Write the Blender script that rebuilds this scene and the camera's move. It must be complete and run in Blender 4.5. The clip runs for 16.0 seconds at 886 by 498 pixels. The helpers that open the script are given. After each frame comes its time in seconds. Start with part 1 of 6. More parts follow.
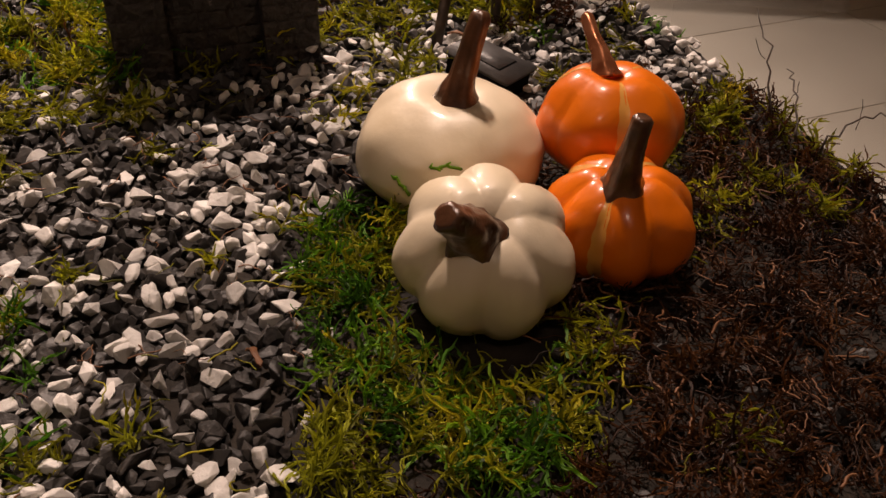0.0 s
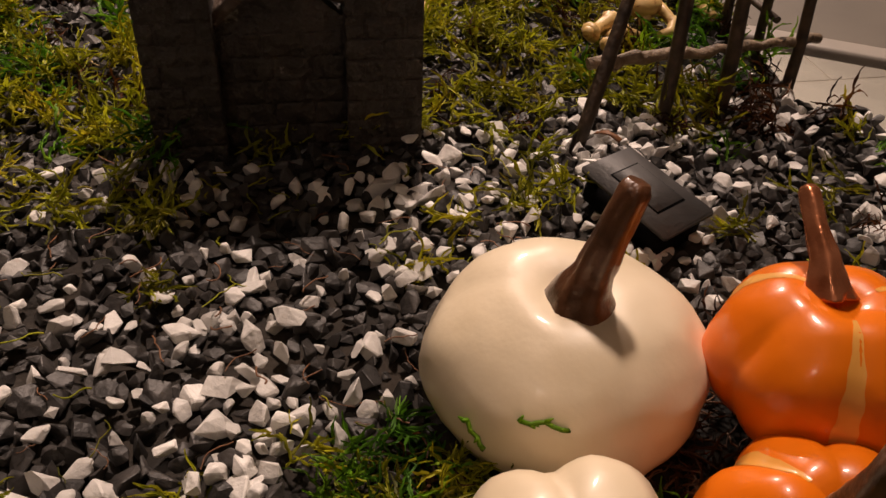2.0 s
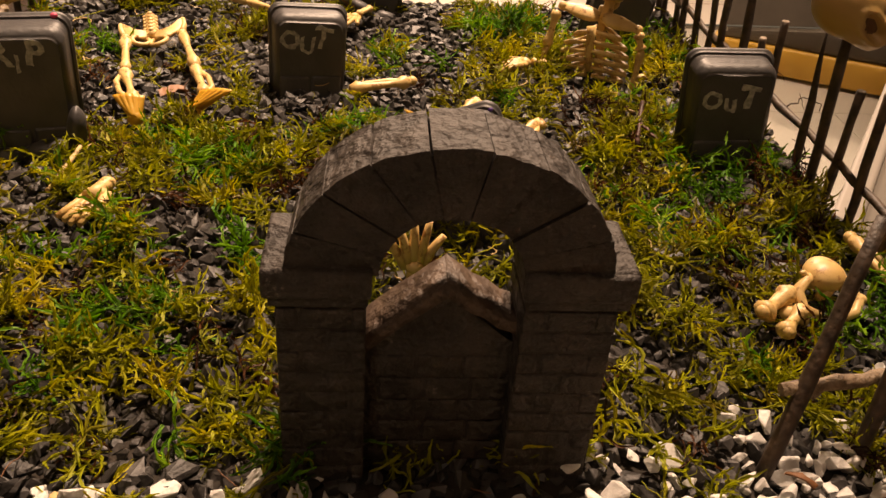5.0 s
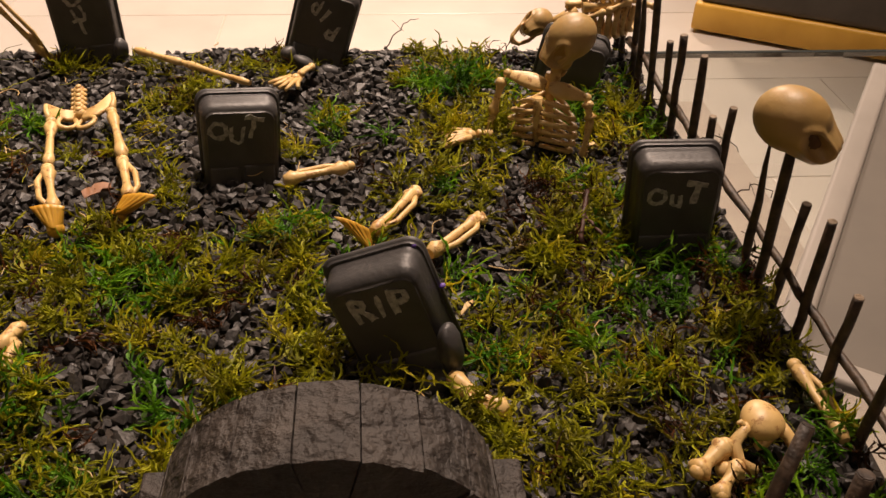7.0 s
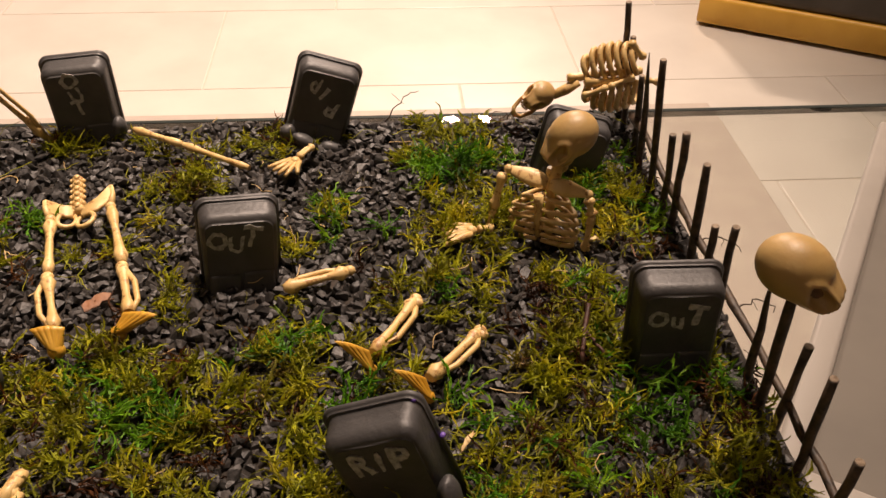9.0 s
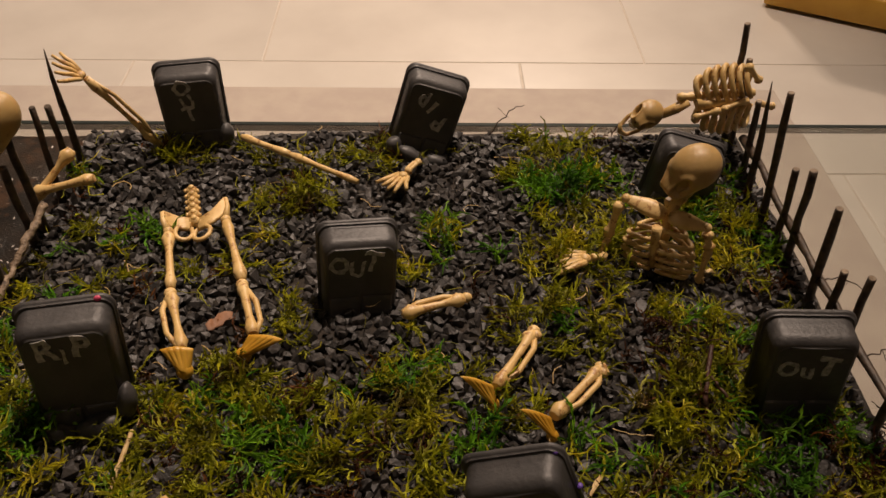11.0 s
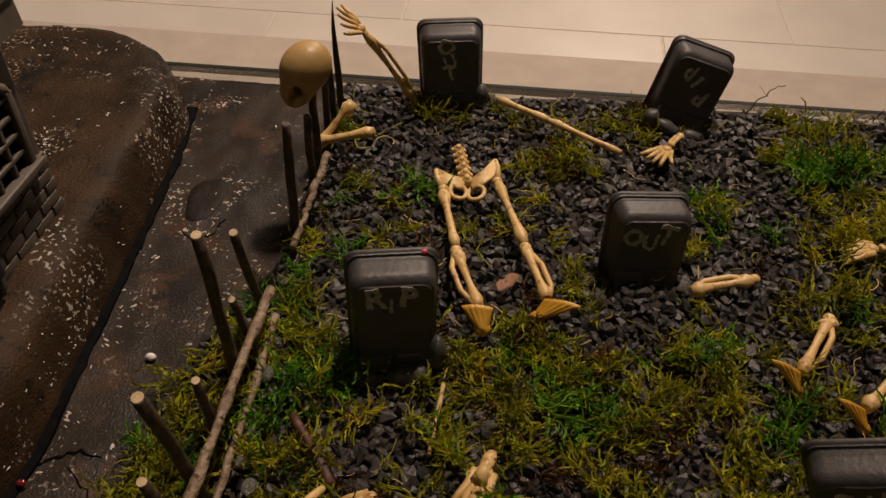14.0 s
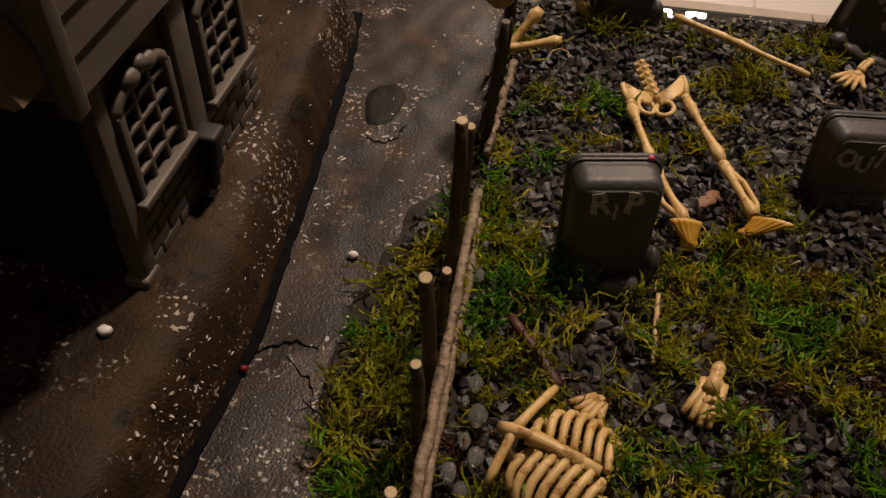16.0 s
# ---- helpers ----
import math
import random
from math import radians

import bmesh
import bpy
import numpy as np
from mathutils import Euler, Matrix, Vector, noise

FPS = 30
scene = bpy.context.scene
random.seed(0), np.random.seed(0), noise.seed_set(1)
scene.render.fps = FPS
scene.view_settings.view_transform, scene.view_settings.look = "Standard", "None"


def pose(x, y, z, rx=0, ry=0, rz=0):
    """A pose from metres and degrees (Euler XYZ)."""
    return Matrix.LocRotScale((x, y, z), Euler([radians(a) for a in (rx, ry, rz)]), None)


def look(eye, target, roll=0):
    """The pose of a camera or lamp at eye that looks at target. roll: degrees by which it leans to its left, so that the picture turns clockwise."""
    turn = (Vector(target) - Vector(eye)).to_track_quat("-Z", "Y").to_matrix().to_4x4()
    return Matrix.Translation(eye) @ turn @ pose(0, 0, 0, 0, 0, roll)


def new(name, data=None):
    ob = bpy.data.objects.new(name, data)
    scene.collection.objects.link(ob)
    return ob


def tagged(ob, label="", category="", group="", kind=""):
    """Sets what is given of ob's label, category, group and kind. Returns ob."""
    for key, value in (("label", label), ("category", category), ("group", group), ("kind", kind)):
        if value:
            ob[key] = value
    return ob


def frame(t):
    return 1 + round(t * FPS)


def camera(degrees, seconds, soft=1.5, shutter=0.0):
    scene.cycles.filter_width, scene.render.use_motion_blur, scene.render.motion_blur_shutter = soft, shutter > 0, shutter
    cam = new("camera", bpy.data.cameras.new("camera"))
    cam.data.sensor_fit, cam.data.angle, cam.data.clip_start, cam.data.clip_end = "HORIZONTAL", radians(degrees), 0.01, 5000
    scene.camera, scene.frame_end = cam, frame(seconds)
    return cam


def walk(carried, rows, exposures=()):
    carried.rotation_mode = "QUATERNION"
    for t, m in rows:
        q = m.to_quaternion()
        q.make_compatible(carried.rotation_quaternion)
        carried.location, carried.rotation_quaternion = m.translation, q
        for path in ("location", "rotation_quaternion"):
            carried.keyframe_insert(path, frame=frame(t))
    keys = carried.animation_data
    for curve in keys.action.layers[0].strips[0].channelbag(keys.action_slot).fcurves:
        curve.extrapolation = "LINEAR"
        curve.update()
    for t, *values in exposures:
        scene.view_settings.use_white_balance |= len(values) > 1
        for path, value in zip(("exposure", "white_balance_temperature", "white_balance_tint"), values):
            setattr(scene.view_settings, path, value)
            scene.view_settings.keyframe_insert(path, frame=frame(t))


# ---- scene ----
cam = camera(54.63, 16.0, soft=1.5)
ROWS = [
    (0, -0.00442, -0.23192, 0.10084, 54.072, 0.204, -20.575),
    (0.5, 0.00362, -0.21425, 0.09897, 53.392, 0.082, -16.850),
    (1, 0.01135, -0.19658, 0.09905, 52.884, -0.147, -13.639),
    (1.5, 0.01901, -0.18155, 0.10104, 52.794, -0.450, -10.988),
    (2, 0.02432, -0.16118, 0.09497, 53.205, -0.822, -8.457),
    (2.5, 0.01019, -0.13510, 0.08932, 54.020, -1.610, -6.306),
    (3, 0.00328, -0.12211, 0.09060, 55.002, -1.984, -4.480),
    (3.5, 0.00400, -0.11647, 0.09597, 56.270, -2.268, -3.225),
    (4, 0.00236, -0.11368, 0.10650, 56.904, -2.471, -2.604),
    (4.5, 0.00320, -0.11264, 0.11339, 57.278, -2.606, -2.546),
    (5, 0.00726, -0.10810, 0.12395, 56.756, -2.663, -2.873),
    (5.2, 0.00800, -0.10410, 0.12850, 56.600, -2.800, -3.130),
    (7.3, 0.02722, -0.06812, 0.16186, 53.172, -1.073, -4.218),
    (7.5, 0.02707, -0.06526, 0.16368, 53.093, -0.937, -4.210),
    (8, 0.03076, -0.05822, 0.16956, 52.806, -0.777, -4.293),
    (8.2, 0.03051, -0.05605, 0.17642, 52.647, -0.763, -4.495),
    (10.3, 0.01527, -0.02985, 0.20302, 49.663, -0.935, -2.463),
    (10.5, 0.01082, -0.03001, 0.20529, 49.488, -0.941, -2.119),
    (11, 0.00114, -0.02900, 0.21026, 49.218, -0.972, -0.954),
    (11.5, -0.01570, -0.02606, 0.21182, 48.822, -1.143, 0.302),
    (12, -0.02540, -0.02477, 0.21317, 48.555, -1.362, 1.543),
    (12.5, -0.03772, -0.02606, 0.21456, 48.349, -1.595, 2.895),
    (13, -0.04963, -0.02495, 0.21248, 47.885, -1.679, 4.119),
    (13.5, -0.06137, -0.02539, 0.21117, 47.418, -1.415, 5.024),
    (14, -0.07115, -0.03190, 0.20964, 46.865, -0.918, 5.877),
    (14.5, -0.08214, -0.03762, 0.20736, 46.100, -0.637, 6.715),
    (15, -0.09299, -0.04153, 0.20318, 45.050, -0.719, 7.607),
    (15.5, -0.10816, -0.04365, 0.20005, 44.205, -1.009, 8.439),
    (16, -0.12498, -0.04440, 0.19588, 43.237, -1.410, 9.346),
]
EXPO = [(0, 0.14, 6500, 11), (1.5, 0.06, 6500, 11), (2, -0.04, 6500, 10), (2.5, -0.25, 6500, 10), (3, -0.42, 6500, 10), (3.5, -0.20, 6800, 10), (4.5, 0.32, 7700, 9), (5.2, 0.48, 8000, 9), (7.3, -0.04, 6500, 6), (8.2, 0.12, 6500, 6), (10.3, -0.36, 6500, 4), (11.5, -0.90, 6500, 3), (13, -1.04, 6500, 3), (15, -1.10, 6500, 3), (16, -1.06, 6500, 3)]
walk(cam, [(t, pose(x, y, z, rx, ry, rz)) for t, x, y, z, rx, ry, rz in ROWS], EXPO)

# ---- light ----
world = bpy.data.worlds.new("world")
scene.world = world
world.use_nodes = True
bg = world.node_tree.nodes["Background"]
bg.inputs[0].default_value = (1.0, 0.78, 0.55, 1)
bg.inputs[1].default_value = 0.01


def spot(name, at, to, energy, color, cone, blend, size):
    """A spotlight with a soft-edged cone, for ceiling light, far lamps and added fill."""
    data = bpy.data.lights.new(name, "SPOT")
    data.energy, data.color, data.spot_size, data.spot_blend, data.shadow_soft_size = energy, color, radians(cone), blend, size
    ob = new(name, data)
    ob.matrix_world = look(at, to)
    return ob


WARM = (1.0, 0.745, 0.61)
spot("unseen_ceiling_spot", (0.34, 1.06, 2.36), (-0.52, 1.05, -0.2), 730, WARM, 72, 1.0, 0.09)
for sx in (0.37, 0.53):
    spot("far_lamp_light", (sx, 3.70, 1.955), (0.0, 1.0, -0.3), 190, WARM, 95, 1.0, 0.05)
# Added fill light without a known source, brightens the front plot.
spot("unseen_ceiling_spot", (-0.55, -1.25, 2.36), (0.0, -0.1, -0.1), 27, WARM, 70, 1.0, 0.20)


# ---- materials ----
def mat(name, c1, c2=None, scale=60.0, rough=0.6, bump=0.2, bump_scale=None, c3=None, spot=0.0, spot_scale=40.0, island=0.0, objvar=0.0, metal=0.0, sss=0.0, coat=0.0, dist=0.0006, spec=0.5):
    m = bpy.data.materials.new(name)
    m.use_nodes = True
    n, l = m.node_tree.nodes, m.node_tree.links
    b = n["Principled BSDF"]
    b.inputs["Roughness"].default_value = rough
    b.inputs["Metallic"].default_value = metal
    b.inputs["Specular IOR Level"].default_value = spec
    b.inputs["Coat Weight"].default_value = coat
    b.inputs["Coat Roughness"].default_value = 0.12
    if sss:
        b.inputs["Subsurface Weight"].default_value = sss
        b.inputs["Subsurface Radius"].default_value = (0.004, 0.0022, 0.001)
        b.inputs["Subsurface Scale"].default_value = 1.0
    tc = n.new("ShaderNodeTexCoord")
    no = n.new("ShaderNodeTexNoise")
    no.inputs["Scale"].default_value = scale
    no.inputs["Detail"].default_value = 6
    l.new(tc.outputs["Object"], no.inputs["Vector"])
    ramp = n.new("ShaderNodeValToRGB")
    ramp.color_ramp.elements[0].position, ramp.color_ramp.elements[1].position = 0.35, 0.65
    ramp.color_ramp.elements[0].color = (*c1, 1)
    ramp.color_ramp.elements[1].color = (*(c2 or c1), 1)
    l.new(no.outputs["Fac"], ramp.inputs["Fac"])
    out = ramp.outputs["Color"]
    if c3:
        n2 = n.new("ShaderNodeTexNoise")
        n2.inputs["Scale"].default_value = spot_scale
        n2.inputs["Detail"].default_value = 8
        n2.inputs["Roughness"].default_value = 0.7
        l.new(tc.outputs["Object"], n2.inputs["Vector"])
        r2 = n.new("ShaderNodeValToRGB")
        r2.color_ramp.elements[0].position, r2.color_ramp.elements[1].position = 1 - spot - 0.03, 1 - spot + 0.03
        l.new(n2.outputs["Fac"], r2.inputs["Fac"])
        mx = n.new("ShaderNodeMix")
        mx.data_type = "RGBA"
        l.new(r2.outputs["Color"], mx.inputs["Factor"])
        l.new(out, mx.inputs["A"])
        mx.inputs["B"].default_value = (*c3, 1)
        out = mx.outputs["Result"]
    if island or objvar:
        src = n.new("ShaderNodeNewGeometry").outputs["Random Per Island"] if island else n.new("ShaderNodeObjectInfo").outputs["Random"]
        mr = n.new("ShaderNodeMapRange")
        k = island or objvar
        mr.inputs["To Min"].default_value, mr.inputs["To Max"].default_value = 1 - k, 1 + k
        l.new(src, mr.inputs["Value"])
        hs = n.new("ShaderNodeHueSaturation")
        l.new(mr.outputs["Result"], hs.inputs["Value"])
        l.new(out, hs.inputs["Color"])
        out = hs.outputs["Color"]
    l.new(out, b.inputs["Base Color"])
    if bump:
        n3 = n.new("ShaderNodeTexNoise")
        n3.inputs["Scale"].default_value = bump_scale or scale * 4
        n3.inputs["Detail"].default_value = 8
        l.new(tc.outputs["Object"], n3.inputs["Vector"])
        bp = n.new("ShaderNodeBump")
        bp.inputs["Strength"].default_value = bump
        bp.inputs["Distance"].default_value = dist
        l.new(n3.outputs["Fac"], bp.inputs["Height"])
        l.new(bp.outputs["Normal"], b.inputs["Normal"])
    return m


M_TILE = mat("beige_tile", (0.45, 0.415, 0.37), (0.505, 0.47, 0.42), 7, 0.30, 0.04, 30, objvar=0.05)
M_FLOORSHADE = mat("taupe_floor_shade", (0.33, 0.28, 0.24), (0.37, 0.32, 0.27), 30, 0.8, 0.2, 700)
M_GROUT = mat("grout", (0.42, 0.37, 0.31), (0.48, 0.43, 0.37), 60, 0.9, 0.3)
M_WALL = mat("wall_paint", (0.62, 0.52, 0.39), (0.66, 0.56, 0.43), 3, 0.8, 0.05)
M_DARKSTONE = mat("dark_gravel", (0.022, 0.0200, 0.0190), (0.052, 0.047, 0.044), 260, 0.5, 0.5, 900, island=0.5)
M_WHITESTONE = mat("white_gravel", (0.58, 0.56, 0.53), (0.72, 0.70, 0.67), 300, 0.5, 0.5, 900, island=0.16)
M_SOIL = mat("dark_soil", (0.012, 0.010, 0.008), (0.03, 0.022, 0.015), 150, 0.9, 0.8, 500)


def moss_mat(name, stops, share, scale=60, lo=0.30, hi=0.70):
    """Thin leaves that let part of the light through. The colour runs in patches; every shoot is a little lighter or darker."""
    m = bpy.data.materials.new(name)
    m.use_nodes = True
    n, l = m.node_tree.nodes, m.node_tree.links
    p = n["Principled BSDF"]
    p.inputs["Roughness"].default_value = 0.55
    p.inputs["Specular IOR Level"].default_value = 0.35
    tc, geo = n.new("ShaderNodeTexCoord"), n.new("ShaderNodeNewGeometry")
    patch = n.new("ShaderNodeTexNoise")
    patch.inputs["Scale"].default_value, patch.inputs["Detail"].default_value, patch.inputs["Roughness"].default_value = scale, 6, 0.6
    l.new(tc.outputs["Object"], patch.inputs["Vector"])
    r = n.new("ShaderNodeValToRGB")
    el = r.color_ramp.elements
    while len(el) < len(stops):
        el.new(0.5)
    for k, c in enumerate(stops):
        el[k].position, el[k].color = lo + (hi - lo) * k / (len(stops) - 1), (*c, 1)
    l.new(patch.outputs["Fac"], r.inputs["Fac"])
    shade = n.new("ShaderNodeMapRange")
    shade.inputs["To Min"].default_value, shade.inputs["To Max"].default_value = 0.32, 1.75
    l.new(geo.outputs["Random Per Island"], shade.inputs["Value"])
    hs = n.new("ShaderNodeHueSaturation")
    l.new(shade.outputs["Result"], hs.inputs["Value"])
    l.new(r.outputs["Color"], hs.inputs["Color"])
    l.new(hs.outputs["Color"], p.inputs["Base Color"])
    tr = n.new("ShaderNodeBsdfTranslucent")
    l.new(hs.outputs["Color"], tr.inputs["Color"])
    mix = n.new("ShaderNodeMixShader")
    mix.inputs[0].default_value = share
    l.new(p.outputs[0], mix.inputs[1])
    l.new(tr.outputs[0], mix.inputs[2])
    l.new(mix.outputs[0], n["Material Output"].inputs["Surface"])
    return m


M_MOSS = moss_mat("moss_green", ((0.10, 0.055, 0.010), (0.21, 0.20, 0.008), (0.27, 0.29, 0.010), (0.38, 0.35, 0.012), (0.46, 0.36, 0.020)), 0.4)
M_MOSSG = moss_mat("moss_bright", ((0.035, 0.09, 0.006), (0.07, 0.20, 0.008), (0.14, 0.29, 0.010), (0.25, 0.33, 0.012)), 0.4)
M_MOSSB = moss_mat("moss_brown", ((0.010, 0.0036, 0.0013), (0.026, 0.0090, 0.0025), (0.055, 0.019, 0.0045), (0.105, 0.038, 0.008), (0.14, 0.066, 0.014)), 0.25, 90)
M_BLACKSTONE = mat("dark_resin", (0.043, 0.041, 0.041), (0.064, 0.061, 0.060), 90, 0.48, 0.35, 600, objvar=0.08)
M_RUIN = mat("dark_brown_resin", (0.025, 0.020, 0.017), (0.052, 0.042, 0.035), 150, 0.6, 1.0, 300, c3=(0.16, 0.138, 0.118), spot=0.33, spot_scale=220, dist=0.003)
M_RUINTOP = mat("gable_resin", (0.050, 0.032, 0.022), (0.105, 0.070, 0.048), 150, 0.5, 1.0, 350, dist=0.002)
M_BONE = mat("bone_plastic", (0.56, 0.37, 0.135), (0.70, 0.50, 0.22), 120, 0.42, 0.12, 500, c3=(0.36, 0.19, 0.065), spot=0.42, spot_scale=300)
M_SKULL = mat("skull_plastic", (0.38, 0.245, 0.085), (0.47, 0.315, 0.125), 60, 0.46, 0.2, 500, c3=(0.30, 0.175, 0.06), spot=0.34, spot_scale=90, sss=0.12)
M_SOCKET = mat("socket_shade", (0.10, 0.05, 0.018), (0.17, 0.09, 0.035), 200, 0.6, 0.2, 500)
M_FOOT = mat("amber_plastic", (0.50, 0.255, 0.022), (0.62, 0.36, 0.050), 90, 0.4, 0.15, 500, sss=0.08)
M_PEN = mat("grey_marker", (0.22, 0.215, 0.20), (0.46, 0.445, 0.42), 700, 0.6, 0.0)
M_TWIG = mat("dark_twig", (0.022, 0.014, 0.009), (0.085, 0.055, 0.034), 300, 0.55, 0.6, 700)
M_REDTWIG = mat("red_twig", (0.035, 0.014, 0.009), (0.10, 0.038, 0.024), 300, 0.55, 0.6, 700)
M_TWIGPALE = mat("pale_twig", (0.12, 0.08, 0.045), (0.30, 0.225, 0.15), 300, 0.6, 0.9, 600, c3=(0.05, 0.03, 0.018), spot=0.40, spot_scale=260, dist=0.0012)
M_CUT = mat("cut_wood", (0.50, 0.36, 0.20), (0.60, 0.46, 0.28), 500, 0.7, 0.2)
M_WPUMP = mat("cream_pumpkin", (0.74, 0.62, 0.43), (0.82, 0.71, 0.53), 45, 0.42, 0.22, 160, coat=0.2, dist=0.0010)
M_OPUMP = mat("orange_pumpkin", (0.72, 0.145, 0.003), (0.84, 0.195, 0.005), 25, 0.34, 0.12, 350, coat=0.3, spec=0.3)
M_STRIPE = mat("yellow_stripe", (0.80, 0.36, 0.06), (0.85, 0.45, 0.12), 60, 0.3, 0.1, 350, coat=0.4)
M_STEM = mat("brown_stem", (0.055, 0.022, 0.010), (0.14, 0.06, 0.028), 220, 0.32, 0.6, 500, coat=0.3)
M_STREET = mat("black_street", (0.010, 0.0085, 0.007), (0.028, 0.020, 0.014), 34, 0.36, 0.55, 1300, c3=(0.044, 0.024, 0.013), spot=0.43, spot_scale=60, dist=0.0005, spec=0.35)
M_SLAB = mat("brown_slab", (0.014, 0.0090, 0.0050), (0.044, 0.0260, 0.0130), 40, 0.5, 0.9, 1000, c3=(0.010, 0.0075, 0.0055), spot=0.40, spot_scale=70, dist=0.0006, spec=0.12)
M_PATCH = mat("dark_paint", (0.010, 0.008, 0.007), (0.016, 0.012, 0.010), 90, 0.62, 0.5, 700, spec=0.15)
M_FLECK = mat("white_fleck_and_glint", (0.34, 0.31, 0.28), (0.52, 0.48, 0.44), 500, 0.4, 0.2)
M_HOUSE = mat("grey_house", (0.098, 0.082, 0.066), (0.130, 0.110, 0.090), 50, 0.5, 0.15, 400)
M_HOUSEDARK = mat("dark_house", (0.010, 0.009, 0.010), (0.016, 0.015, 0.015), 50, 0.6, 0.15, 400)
M_SIDING = mat("tan_siding", (0.17, 0.125, 0.075), (0.22, 0.16, 0.10), 60, 0.55, 0.15, 400)
M_BLACK = mat("black_and_gap_shade", (0.003, 0.003, 0.004), (0.006, 0.006, 0.006), 200, 0.85, 0.1, spec=0.04)
M_GOLD = mat("golden_wood", (0.55, 0.30, 0.030), (0.66, 0.38, 0.055), 12, 0.45, 0.1)
M_GREYTOP = mat("dark_grey_top", (0.06, 0.052, 0.042), (0.08, 0.07, 0.058), 20, 0.7, 0.1)
# Tray bottom and rim are darkened: their shade is in the base colours.
M_TRAY = mat("tray_grey", (0.105, 0.094, 0.080), (0.135, 0.12, 0.10), 20, 0.6, 0.05, spec=0.2)
M_WHITE = mat("white_plastic", (0.24, 0.22, 0.195), (0.29, 0.265, 0.235), 20, 0.5, 0.05, spec=0.25)
M_RED = mat("red_glass_bead", (0.10, 0.006, 0.008), (0.16, 0.010, 0.010), 300, 0.1, 0.0, coat=1.0)
M_PINK = mat("pink_paint", (0.65, 0.08, 0.16), (0.7, 0.1, 0.2), 300, 0.5, 0.0)
M_VIOLET = mat("violet_paint", (0.10, 0.05, 0.30), (0.15, 0.08, 0.40), 300, 0.5, 0.0)
M_COPPER = mat("copper_stem", (0.40, 0.14, 0.06), (0.55, 0.22, 0.11), 220, 0.25, 0.5, 400, metal=0.7)
M_STRAW = mat("straw", (0.42, 0.28, 0.11), (0.55, 0.40, 0.18), 200, 0.6, 0.2)
M_LEAF = mat("dry_leaf", (0.13, 0.052, 0.018), (0.22, 0.095, 0.036), 200, 0.6, 0.3)
M_GLUE = mat("clear_glue", (0.5, 0.5, 0.48), (0.6, 0.6, 0.58), 100, 0.06, 0.3, 300)
M_GLUE.node_tree.nodes["Principled BSDF"].inputs["Transmission Weight"].default_value = 0.85
M_STEEL = mat("brushed_steel", (0.45, 0.44, 0.42), (0.5, 0.49, 0.47), 40, 0.3, 0.05, metal=1.0)
M_GLASS = mat("table_glass", (0.93, 0.96, 0.94), (0.93, 0.96, 0.94), 5, 0.0, 0.0)
M_GLASS.node_tree.nodes["Principled BSDF"].inputs["Transmission Weight"].default_value = 1.0
M_EDGE = mat("glass_edge", (0.015, 0.02, 0.018), (0.02, 0.026, 0.022), 5, 0.6, 0.0, spec=0.1)


def flecked(m, cover, mask_scale):
    """Tiny white paint specks and painted-in glints, gathered in loose patches."""
    n, l = m.node_tree.nodes, m.node_tree.links
    p = n["Principled BSDF"]
    tc = n.new("ShaderNodeTexCoord")
    vals = []
    for scale, lo, hi in ((620, 1 - cover, 1 - cover + 0.02), (mask_scale, 0.50, 0.60)):
        t = n.new("ShaderNodeTexNoise")
        t.inputs["Scale"].default_value = scale
        t.inputs["Detail"].default_value = 7
        l.new(tc.outputs["Object"], t.inputs["Vector"])
        r = n.new("ShaderNodeMapRange")
        r.inputs["From Min"].default_value, r.inputs["From Max"].default_value = lo, hi
        l.new(t.outputs["Fac"], r.inputs["Value"])
        vals.append(r.outputs["Result"])
    mu = n.new("ShaderNodeMath")
    mu.operation = "MULTIPLY"
    l.new(vals[0], mu.inputs[0])
    l.new(vals[1], mu.inputs[1])
    mx = n.new("ShaderNodeMix")
    mx.data_type = "RGBA"
    l.new(mu.outputs[0], mx.inputs["Factor"])
    l.new(p.inputs["Base Color"].links[0].from_socket, mx.inputs["A"])
    mx.inputs["B"].default_value = (0.42, 0.38, 0.33, 1)
    l.new(mx.outputs["Result"], p.inputs["Base Color"])


flecked(M_STREET, 0.40, 30)
flecked(M_SLAB, 0.41, 30)


